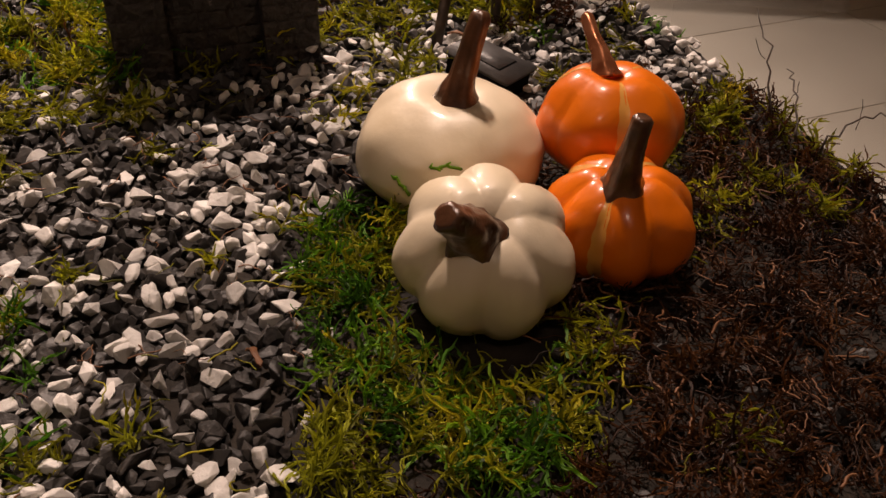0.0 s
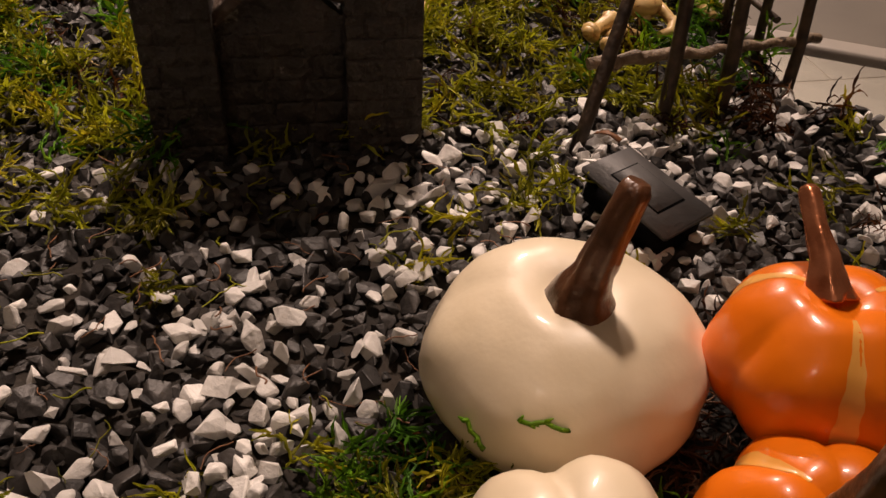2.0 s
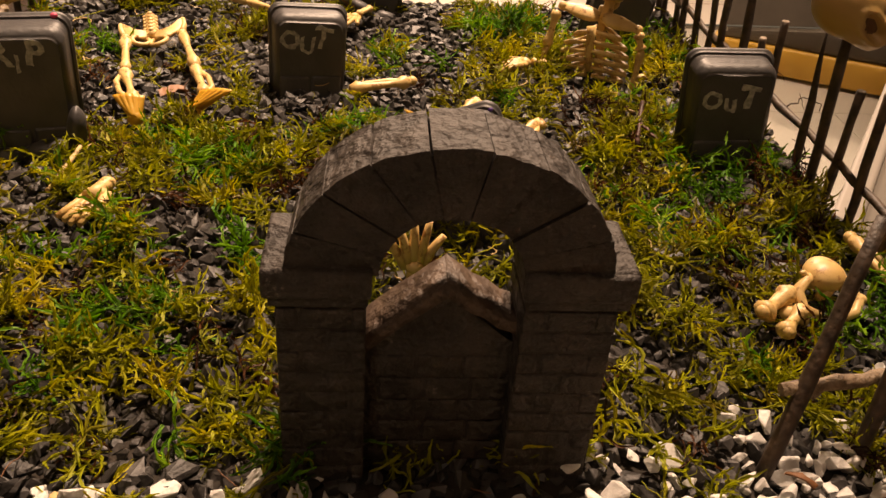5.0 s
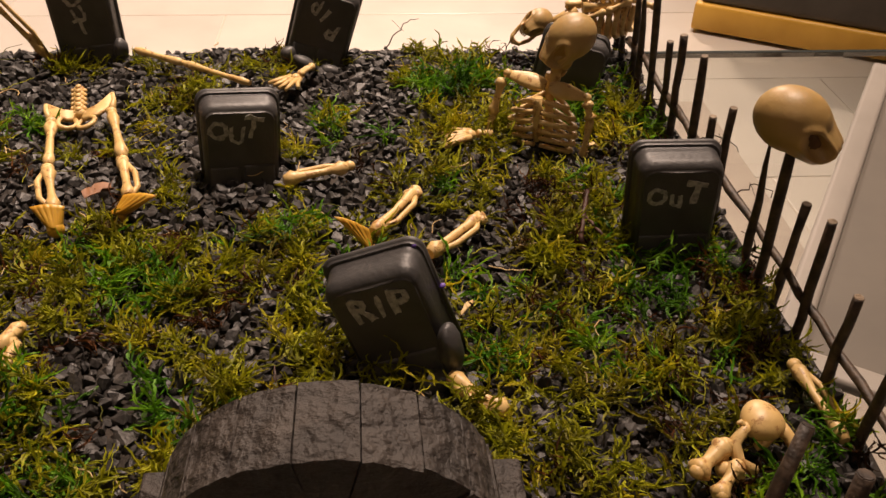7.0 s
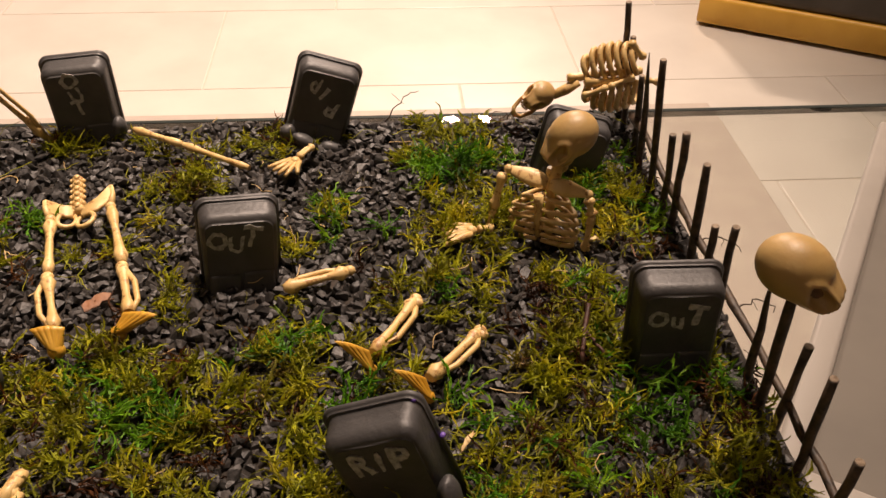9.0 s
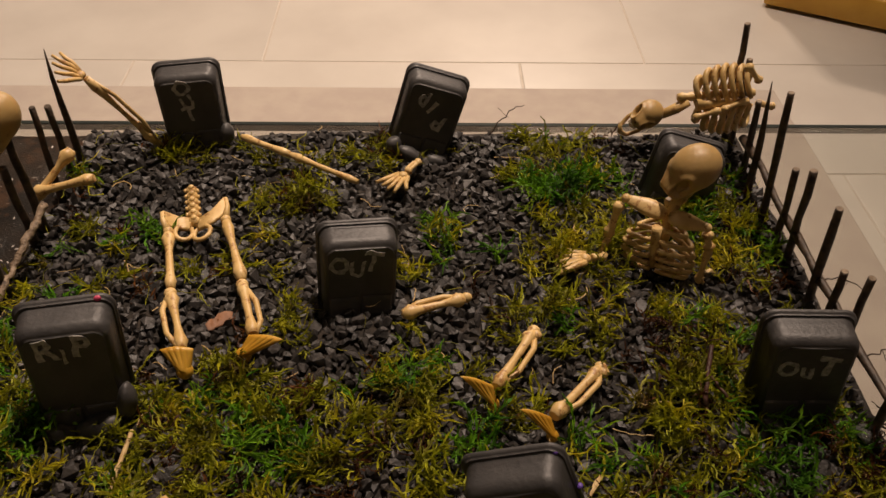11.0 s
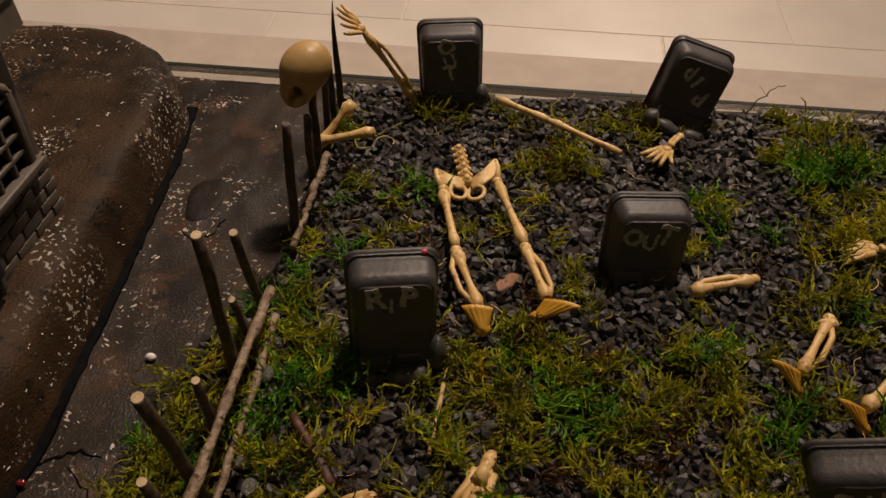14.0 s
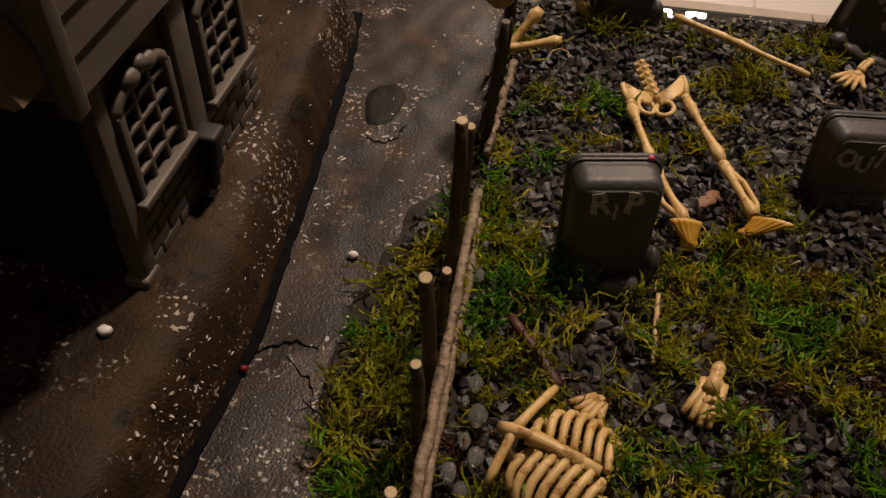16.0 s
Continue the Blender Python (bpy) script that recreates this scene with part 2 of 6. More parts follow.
# ---- mesh tools ----
class Geo:
    def __init__(self):
        self.v, self.f, self.dark = [], [], []

    def add(self, v, f):
        k = len(self.v)
        self.v += [tuple(p) for p in v]
        self.f += [tuple(i + k for i in q) for q in f]
        return self

    def mesh(self, name, material, smooth=True):
        me = bpy.data.meshes.new(name)
        me.from_pydata(self.v, [], self.f)
        me.materials.append(material)
        if smooth:
            me.polygons.foreach_set("use_smooth", [len(q) < 5 for q in self.f])
        me.update()
        return me

    def moved(self, m):
        self.v = [tuple(m @ Vector(p)) for p in self.v]
        return self

    def box(self, x0, x1, y0, y1, z0, z1, bevel=0.0):
        bm = bmesh.new()
        bmesh.ops.create_cube(bm, size=1)
        for p in bm.verts:
            p.co = ((x0 + x1) / 2 + p.co.x * (x1 - x0), (y0 + y1) / 2 + p.co.y * (y1 - y0), (z0 + z1) / 2 + p.co.z * (z1 - z0))
        if bevel:
            bmesh.ops.bevel(bm, geom=bm.edges[:], offset=bevel, segments=2, affect="EDGES", profile=0.6)
        return self.take(bm)

    def take(self, bm):
        bm.verts.index_update()
        self.add([p.co.copy() for p in bm.verts], [[q.index for q in fc.verts] for fc in bm.faces])
        bm.free()
        return self

    def tube(self, pts, radii, n=8, caps=True):
        pts = [Vector(p) for p in pts]
        radii = radii if hasattr(radii, "__len__") else [radii] * len(pts)
        side, v, f = None, [], []
        for i, p in enumerate(pts):
            d = (pts[min(i + 1, len(pts) - 1)] - pts[max(i - 1, 0)]).normalized()
            if side is None:
                side = d.cross(Vector((0.31, 0.2, 0.93))).normalized()
            side = (side - d * side.dot(d)).normalized()
            up = d.cross(side)
            v += [p + (side * math.cos(2 * math.pi * k / n) + up * math.sin(2 * math.pi * k / n)) * radii[i] for k in range(n)]
        for i in range(len(pts) - 1):
            f += [(i * n + k, i * n + (k + 1) % n, (i + 1) * n + (k + 1) % n, (i + 1) * n + k) for k in range(n)]
        if caps:
            f += [tuple(range(n))[::-1], tuple(range((len(pts) - 1) * n, len(pts) * n))]
        return self.add(v, f)

    def ball(self, c, r, n=10, warp=None):
        r = r if hasattr(r, "__len__") else (r, r, r)
        v, f = [], []
        for i in range(1, n):
            a = math.pi * i / n
            for k in range(2 * n):
                b = math.pi * k / n
                v.append((math.sin(a) * math.cos(b), math.sin(a) * math.sin(b), math.cos(a)))
        v += [(0, 0, 1), (0, 0, -1)]
        m = 2 * n
        for i in range(n - 2):
            f += [(i * m + k, (i + 1) * m + k, (i + 1) * m + (k + 1) % m, i * m + (k + 1) % m) for k in range(m)]
        top, low = (n - 1) * m, (n - 1) * m + 1
        f += [(top, k, (k + 1) % m) for k in range(m)] + [(low, (n - 2) * m + (k + 1) % m, (n - 2) * m + k) for k in range(m)]
        if warp:
            v = [warp(Vector(p)) for p in v]
        return self.add([(c[0] + p[0] * r[0], c[1] + p[1] * r[1], c[2] + p[2] * r[2]) for p in v], f)


def thing(name, at=(0, 0, 0), label="", category="", group="", kind=""):
    ob = new(name)
    ob.empty_display_size = 0.01
    ob.location = at
    return tagged(ob, label, category, group, kind)


def solid(name, geo, material, label="", category="", group="", kind="", smooth=True):
    return tagged(new(name, geo.mesh(name, material, smooth)), label, category, group, kind)


def part(name, geo, material, parent, label="", smooth=True):
    """Geometry in world metres, hung under its thing without moving."""
    ob = new(name, geo.mesh(name, material, smooth))
    ob.parent = parent
    if not parent.parent:
        ob.matrix_parent_inverse = parent.matrix_basis.inverted()
    return tagged(ob, label)


def bent(a, b, sag=0.0, n=5, wob=0.0, rnd=random):
    a, b = Vector(a), Vector(b)
    return [a.lerp(b, i / n) + Vector((rnd.uniform(-wob, wob), rnd.uniform(-wob, wob), sag * math.sin(math.pi * i / n) + rnd.uniform(-wob, wob))) for i in range(n + 1)]


EDGE = [(-0.3, -0.165), (0.05, -0.167), (0.079, -0.1735), (0.094, -0.1740), (0.116, -0.171), (0.146, -0.1615), (0.161, -0.158), (0.178, -0.146), (0.20, -0.1455), (0.30, -0.146)]


FRONT = Matrix.Translation((0.00797, -0.00104, 0.00020)) @ pose(0, 0, 0, 0.498, 1.058, 2.575)
BACK = FRONT.inverted()


def front(p):
    """A place of the front plot, which lies slightly askew to the graveyard."""
    return FRONT @ Vector(p)


def plot(x, y):
    q = BACK @ Vector((x, y, 0.0))
    return q.x, q.y


def street_edge(y):
    """Where the planted ground ends along the street."""
    for (a, p), (b, q) in zip(EDGE, EDGE[1:]):
        if y <= b:
            return p + (q - p) * (y - a) / (b - a)
    return EDGE[-1][1]


def ground_z(x, y):
    """Height of the diorama's soil."""
    e = street_edge(y) + 0.004 * noise.noise((x * 60, y * 60, 7.0))
    z = 0.003 * noise.noise((x * 22, y * 22, 1.3)) + 0.0012 * noise.noise((x * 70, y * 70, 4.1)) - 0.003
    if y < -0.03:
        z -= min(0.006, (-0.03 - y) * 0.08)
    if y < 0.04:
        z -= 0.0185 * x * min(1.0, (0.04 - y) / 0.05)
    if x < e:
        z -= min(0.012, (e - x) * 0.7)
    return z


# ---- room: floor, walls, ceiling ----
FLOOR_Z = -0.45


def tile_mesh(w, d, name):
    g = Geo().box(-w / 2, w / 2, -d / 2, d / 2, -0.010, 0, 0.0015)
    return g.mesh(name, M_TILE, False)


def lay_tiles(parent, x0, x1, y0, y1, z, joint_x, w=0.603, d=0.3035, joint=0.003):
    """Rows of tiles from the back to the front; each row is shifted by a third of a tile."""
    full = tile_mesh(w - joint, d - joint, "tile")
    row, y = 0, y1
    while y > y0 + 0.01:
        x = joint_x - 0.2 * row
        x -= w * math.floor((x - x0) / w)
        if x - x0 > 0.02:
            cut = new("tile", tile_mesh(x - x0 - joint, d - joint, "cut_tile"))
            cut.location = ((x + x0) / 2, y - d / 2, z)
            cut.parent = parent
        while x < x1 - 0.02:
            e = min(x + w, x1)
            ob = new("tile", full if e < x1 else tile_mesh(e - x - joint, d - joint, "cut_tile"))
            ob.location = ((x + e) / 2, y - d / 2, z)
            ob.parent = parent
            x += w
        y, row = y - d, row + 1


floor = solid("floor", Geo().box(-3.2, 3.2, -3.0, 4.2, FLOOR_Z - 0.04, FLOOR_Z - 0.0012), M_GROUT, "floor laid with beige rectangular tiles in a shifted bond", "floor", kind="structure")
# Added thin sheet: the shaded part of the floor, put in as colour.
solid("floor_shade", Geo().box(-1.55, 0.530, -0.75, 1.098, FLOOR_Z + 0.0002, FLOOR_Z + 0.0062, 0.002), M_FLOORSHADE, "thin taupe sheet added as floor shade under the glass table", "mat")
# Walls and ceiling are out of view, added to bounce warm light.
for nm, b in (("wall_north", (-3.3, 3.3, 4.2, 4.3, -0.49, 2.4)), ("wall_south", (-3.3, 3.3, -3.1, -3.0, -0.49, 2.4)), ("wall_east", (3.2, 3.3, -3.0, 4.2, -0.49, 2.4)), ("wall_west", (-3.3, -3.2, -3.0, 4.2, -0.49, 2.4))):
    solid(nm, Geo().box(*b), M_WALL, "unseen warm white wall added to bounce light", "wall", kind="structure")
solid("ceiling", Geo().box(-3.3, 3.3, -3.1, 4.3, 2.4, 2.5), M_WALL, "unseen warm white ceiling added to bounce light", "ceiling", kind="structure")

# glass table that carries the diorama
table = thing("glass_table", (0, 0, FLOOR_Z), "low table with a clear glass top under the graveyard", "table")
TOP = -0.0205
g = part("glass_top", Geo().box(-0.75, 0.75, -0.48, 0.3315, TOP - 0.008, TOP), M_GLASS, table, "clear glass top", False)
g.visible_shadow = False
part("glass_edge", Geo().box(-0.75, 0.75, 0.332, 0.3345, TOP - 0.008, TOP), M_EDGE, table, "dark polished glass edge", False)
for sx in (-0.70, 0.70):
    for sy in (-0.42, 0.27):
        part("leg", Geo().tube([(sx, sy, FLOOR_Z), (sx, sy, TOP - 0.008)], 0.02, 20), M_STEEL, table)

# ---- diorama ground ----
def sheet(x0, x1, y0, y1, step_, zf, low):
    """A ground sheet with skirts down to low."""
    nx, ny = int((x1 - x0) / step_), int((y1 - y0) / step_)
    g = Geo()
    v = [(x0 + (x1 - x0) * i / nx, y0 + (y1 - y0) * j / ny) for j in range(ny + 1) for i in range(nx + 1)]
    g.v = [(x, y, zf(x, y)) for x, y in v]
    g.f = [(j * (nx + 1) + i, j * (nx + 1) + i + 1, (j + 1) * (nx + 1) + i + 1, (j + 1) * (nx + 1) + i) for j in range(ny) for i in range(nx)]
    ring = [i for i in range(nx)] + [j * (nx + 1) + nx for j in range(ny)] + [ny * (nx + 1) + i for i in range(nx, 0, -1)] + [j * (nx + 1) for j in range(ny, 0, -1)]
    k = len(g.v)
    g.v += [(g.v[i][0], g.v[i][1], low) for i in ring]
    m = len(ring)
    g.f += [(ring[a], k + a, k + (a + 1) % m, ring[(a + 1) % m]) for a in range(m)]
    return g


solid("ground_front", sheet(0.1425, 0.158, -0.30, 0.014, 0.004, lambda x, y: ground_z(x, y) - 0.0004, TOP), M_SOIL, "dark soil beside the pumpkins at the rim", "ground", kind="structure")
solid("ground", sheet(-0.181, 0.143, -0.30, 0.297, 0.004, ground_z, TOP), M_SOIL, "dark soil bed of the miniature graveyard", "ground", kind="structure")

rs = np.random.RandomState(7)
ICO = bmesh.new()
bmesh.ops.create_icosphere(ICO, subdivisions=1, radius=1)
ICO_V = np.array([p.co[:] for p in ICO.verts])
ICO_F = np.array([[q.index for q in fc.verts] for fc in ICO.faces])
ICO.free()


def rotations(n, rs):
    q = rs.normal(size=(n, 4))
    q /= np.linalg.norm(q, axis=1, keepdims=True)
    w, x, y, z = q.T
    return np.stack([1 - 2 * (y * y + z * z), 2 * (x * y - z * w), 2 * (x * z + y * w), 2 * (x * y + z * w), 1 - 2 * (x * x + z * z), 2 * (y * z - x * w), 2 * (x * z - y * w), 2 * (y * z + x * w), 1 - 2 * (x * x + y * y)], 1).reshape(n, 3, 3)


def bulk(name, v, f, material, label, category):
    me = bpy.data.meshes.new(name)
    me.from_pydata(v.reshape(-1, 3).tolist(), [], f.reshape(-1, f.shape[-1]).tolist())
    me.materials.append(material)
    me.update()
    return tagged(new(name, me), label, category, kind="stuff")


def rock(seed, pts, worn=0.0, flat=1.0):
    """A crushed stone: the hull of a few random points, its edges worn."""
    r = np.random.RandomState(seed)
    p = r.normal(size=(pts, 3))
    p /= np.linalg.norm(p, axis=1, keepdims=True)
    p *= r.uniform(0.80, 1.0, (pts, 1)) * np.array([1.15, r.uniform(0.75, 1.0), r.uniform(0.62, 0.85) * flat])
    bm = bmesh.new()
    for q in p:
        bm.verts.new(q)
    out = bmesh.ops.convex_hull(bm, input=bm.verts[:])
    bmesh.ops.delete(bm, geom=[e for e in out["geom_interior"] if isinstance(e, bmesh.types.BMVert)], context="VERTS")
    if worn:
        bmesh.ops.bevel(bm, geom=bm.edges[:], offset=worn, segments=1, affect="EDGES", clamp_overlap=True)
        bmesh.ops.triangulate(bm, faces=bm.faces[:])
    bm.verts.index_update()
    v, f = np.array([q.co[:] for q in bm.verts]), np.array([[q.index for q in fc.verts] for fc in bm.faces])
    bm.free()
    return v, f


def stones(xy, size, rs, templates, rise=0.6):
    """Stones that rest on the soil; each is a turned and stretched copy of one template."""
    vs, fs, base = [], [], 0
    which = rs.randint(0, len(templates), len(xy))
    for k, (tv, tf) in enumerate(templates):
        sel = xy[which == k]
        n = len(sel)
        if not n:
            continue
        v = tv[None] * rs.uniform(0.8, 1.2, (n, 1, 3))
        s = size * (0.62 + 0.75 * rs.rand(n) ** 1.5)
        v = np.einsum("nij,nkj->nki", rotations(n, rs), v) * s[:, None, None]
        v[:, :, 2] *= 0.85
        z = np.array([ground_z(x, y) for x, y in sel]) + rs.uniform(0.0, rise, n) * size
        v += np.stack([sel[:, 0], sel[:, 1], z], 1)[:, None]
        vs.append(v.reshape(-1, 3))
        fs.append((tf[None] + base + len(tv) * np.arange(n)[:, None, None]).reshape(-1, 3))
        base += n * len(tv)
    return np.concatenate(vs), np.concatenate(fs)


DARK_ROCKS = [rock(i, 12) for i in range(14)]
WORN_ROCKS = [rock(30 + i, 11, 0.05, 0.95) for i in range(16)]
WHITE_ROCKS = [rock(50 + i, 11, 0.08, 0.95) for i in range(20)]


def scatter(n, x0, x1, y0, y1, rs, gap):
    """Random places that keep a gap from one another."""
    cells, out = {}, []
    for _ in range(n * 6):
        if len(out) >= n:
            break
        x, y = rs.uniform(x0, x1), rs.uniform(y0, y1)
        k = (int(x // gap + 500), int(y // gap + 500))
        if any((x - a) ** 2 + (y - b) ** 2 < gap * gap for i in (-1, 0, 1) for j in (-1, 0, 1) for a, b in cells.get((k[0] + i, k[1] + j), ())):
            continue
        cells.setdefault(k, []).append((x, y))
        out.append((x, y))
    return np.array(out)


def nz(x, y, s, k):
    return noise.noise((x * s, y * s, k))


def is_white(x, y):
    """The strip of mixed black and white gravel in front of the archway, in the plot's own place."""
    edge = 0.004 + 0.010 * nz(x, y, 30, 9.0)
    if x > 0.07:
        edge += 0.02
    return y < edge and not is_mulch(x, y) and not is_strip(x, y)


def is_strip(x, y):
    """The band of moss between the gravel and the pumpkins."""
    left = 0.006 + 0.30 * (y + 0.10) + 0.010 * nz(x, y, 45, 3.0) + 0.006 * nz(x, y, 110, 6.0)
    return left < x < 0.075 and y < -0.074 and not is_mulch(x, y)


def is_mulch(x, y):
    """Brown dead moss beside the pumpkins."""
    line = 0.057 + 0.010 * nz(x, y, 40, 2.0) - max(0.0, (-0.11 - y)) * 0.55
    return y < -0.062 + 0.012 * nz(x, y, 40, 5.0) and x > max(line, 0.005) or (y < -0.09 and x > 0.105)


def white_zone(x, y):
    return is_white(*plot(x, y))


def moss_strip(x, y):
    return is_strip(*plot(x, y))


def mulch_zone(x, y):
    return is_mulch(*plot(x, y))


white, dark = [], []
for x, y in scatter(16000, -0.165, 0.141, 0.0, 0.295, rs, 0.0024):
    if x > street_edge(y) and not white_zone(x, y):
        dark.append((x, y))
near = []
for x, y in scatter(17000, -0.165, 0.156, -0.26, 0.036, rs, 0.0022):
    if x > 0.141 and y > 0.012:
        continue
    if white_zone(x, y):
        (white if rs.rand() < 0.33 + 0.55 * nz(x, y, 30, 7.0) else near).append((x, y))
    elif y < 0.0 and rs.rand() < 0.10:
        near.append((x, y))
v, f = stones(np.array(dark), 0.0027, rs, DARK_ROCKS, 0.8)
vn, fn = stones(np.array(near), 0.0026, rs, WORN_ROCKS, 0.8)
v, f = np.concatenate([v, vn]), np.concatenate([f, fn + len(v)])
bulk("dark_gravel", v, f, M_DARKSTONE, "loose black crushed gravel spread over the soil", "gravel")
v, f = stones(np.array(white), 0.0026, rs, WHITE_ROCKS, 0.9)
v[:, 2] += 0.0010
bulk("white_gravel", v, f, M_WHITESTONE, "loose white crushed gravel among black stones", "gravel")


# ---- pumpkins ----
def pumpkin(name, c, r, h, lobes, depth, material, stem, label, lean=(0, 0), stripes=False, turn=0.0, stem_mat=M_STEM):
    at = front(c)
    ob = thing(name, at - Vector((0, 0, h / 2)), label, "pumpkin", "pumpkins beside the gravel")
    q = FRONT.to_3x3() @ Euler((radians(lean[0]), radians(lean[1]), radians(turn))).to_matrix()

    def place(p):
        a = math.atan2(p.y, p.x)
        a += 0.16 * noise.noise((p.x * 1.1 + c[0] * 50, p.y * 1.1, 3.0))
        rr = math.hypot(p.x, p.y)
        groove = 1 - depth * (1 - abs(math.cos(a * lobes / 2)) ** 0.7) * rr ** 0.6
        dip = 0.30 * max(0.0, 1 - rr / 0.5) ** 2
        zz = p.z - (dip if p.z > 0 else -dip)
        w = 1 + 0.045 * noise.noise(p * 1.7 + Vector((c[0] * 300, c[1] * 200, 0))) + 0.014 * noise.noise(p * 5.0 + Vector((c[0] * 90, 4, 0)))
        return Vector((p.x * groove * w * r, p.y * groove * w * r, zz * (0.6 + 0.4 * groove) * w * h / 2))

    g = Geo().ball((0, 0, 0), 1, 36, place)
    m = Matrix.Translation(at) @ q.to_4x4()
    body = part("body", g.moved(m), material, ob)
    if stripes:
        for k in range(0, lobes - 1, 2):
            a0 = 2 * math.pi * (k + 0.5) / lobes if stripes != "lobe" else 2 * math.pi * k / lobes
            v, f = [], []
            n = 28
            for i in range(n + 1):
                e = math.pi * (0.09 + 0.78 * i / n)
                hw = (0.105 + 0.012 * math.sin(i * 1.7 + k)) * math.sin(e) ** 0.3
                for s in (-1, -0.4, 0.4, 1):
                    a = a0 + s * hw * (0.55 if e > 2.0 else 1)
                    p = place(Vector((math.sin(e) * math.cos(a), math.sin(e) * math.sin(a), math.cos(e))))
                    v.append(p * (1.007 - 0.004 * abs(s)))
            f = [(i * 4 + s, (i + 1) * 4 + s, (i + 1) * 4 + s + 1, i * 4 + s + 1) for i in range(n) for s in range(3)]
            part("stripe", Geo().add(v, f).moved(m), M_STRIPE, body, "pale yellow stripe")
    pts, rad = stem
    n = 18
    P = [front(p) for p in pts]
    fine, fr = [], []
    for i in range(n + 1):
        u = i / n * (len(P) - 1)
        k = min(int(u), len(P) - 2)
        t = u - k
        p0, p1, p2, p3 = P[max(k - 1, 0)], P[k], P[k + 1], P[min(k + 2, len(P) - 1)]
        fine.append(0.5 * ((2 * p1) + (p2 - p0) * t + (2 * p0 - 5 * p1 + 4 * p2 - p3) * t * t + (3 * p1 - p0 - 3 * p2 + p3) * t ** 3))
        fr.append(rad[k] * (1 - t) + rad[k + 1] * t)
    fr[-1] *= 0.72
    sg = Geo().tube(fine, fr, 30)
    sg.v = [tuple(Vector(p) + (Vector(p) - fine[i // 30]) * ((0.06 + 0.08 * math.exp(-(i // 30) / 2.2)) * math.cos(2 * math.pi * 5 * (i % 30) / 30 + 0.08 * (i // 30)) + 0.16 * noise.noise((i % 30 * 0.4, i // 30 * 0.35, c[0] * 99)))) if i < 30 * len(fine) else p for i, p in enumerate(sg.v)]
    part("stem", sg, stem_mat, ob, "ridged glossy curved stem")
    return ob


pumpkin("white_pumpkin", (0.0460, -0.0721, 0.0063), 0.0216, 0.0300, 8, 0.022, M_WPUMP, ([(0.0462, -0.0748, 0.0172), (0.0463, -0.0750, 0.0200), (0.0472, -0.0750, 0.0245), (0.0492, -0.0748, 0.0310), (0.0517, -0.0740, 0.0380)], [0.0064, 0.0046, 0.0028, 0.0024, 0.0021]), "smooth cream white pumpkin with a curved brown stem")
pumpkin("white_pumpkin", (0.0358, -0.1120, 0.0060), 0.0174, 0.0295, 7, 0.15, M_WPUMP, ([(0.0302, -0.1182, 0.0150), (0.0288, -0.1195, 0.0178), (0.0258, -0.1215, 0.0212), (0.0226, -0.1232, 0.0246)], [0.0058, 0.0044, 0.0032, 0.0024]), "small cream white pumpkin with deep lobes tilted forward", (24, -14), turn=10)
pumpkin("orange_pumpkin", (0.0794, -0.0852, 0.0125), 0.0165, 0.0260, 6, 0.09, M_OPUMP, ([(0.0780, -0.0830, 0.0225), (0.0783, -0.0805, 0.0260), (0.0788, -0.0755, 0.0290), (0.0798, -0.0700, 0.0320)], [0.0036, 0.0021, 0.0016, 0.0014]), "small glossy orange pumpkin with pale stripes and copper stem", (0, 0), True, -22, M_COPPER)
pumpkin("orange_pumpkin", (0.0681, -0.1087, 0.0034), 0.0162, 0.0255, 7, 0.17, M_OPUMP, ([(0.0655, -0.1120, 0.0125), (0.0652, -0.1126, 0.0165), (0.0648, -0.1140, 0.0235), (0.0656, -0.1145, 0.0305)], [0.0058, 0.0034, 0.0022, 0.0018]), "glossy orange pumpkin with deep lobes and dark stem", (4, -4), True, -12)


# ---- ruined archway ----
def wedge(a0, a1, ri, ro, y0, y1, rnd):
    """One arch stone between two angles, slightly uneven."""
    g, n, ring = Geo(), 6, []
    for i in range(n + 1):
        a = a0 + (a1 - a0) * i / n
        k = 1 + rnd.uniform(-0.006, 0.006)
        ring.append(((ri[0] * math.cos(a), ri[1] * math.sin(a)), (ro[0] * k * math.cos(a), ro[1] * k * math.sin(a))))
    v = []
    for (ix, iz), (ox, oz) in ring:
        v += [(ix, y0, iz), (ox, y0 + rnd.uniform(-0.0002, 0.0002), oz), (ox * 0.985, y1, oz * 0.985), (ix, y1, iz)]
    f = [(i * 4 + k, i * 4 + (k + 1) % 4, i * 4 + 4 + (k + 1) % 4, i * 4 + 4 + k) for i in range(n) for k in range(4)]
    f += [(3, 2, 1, 0), (n * 4, n * 4 + 1, n * 4 + 2, n * 4 + 3)]
    return g.add(v, f)


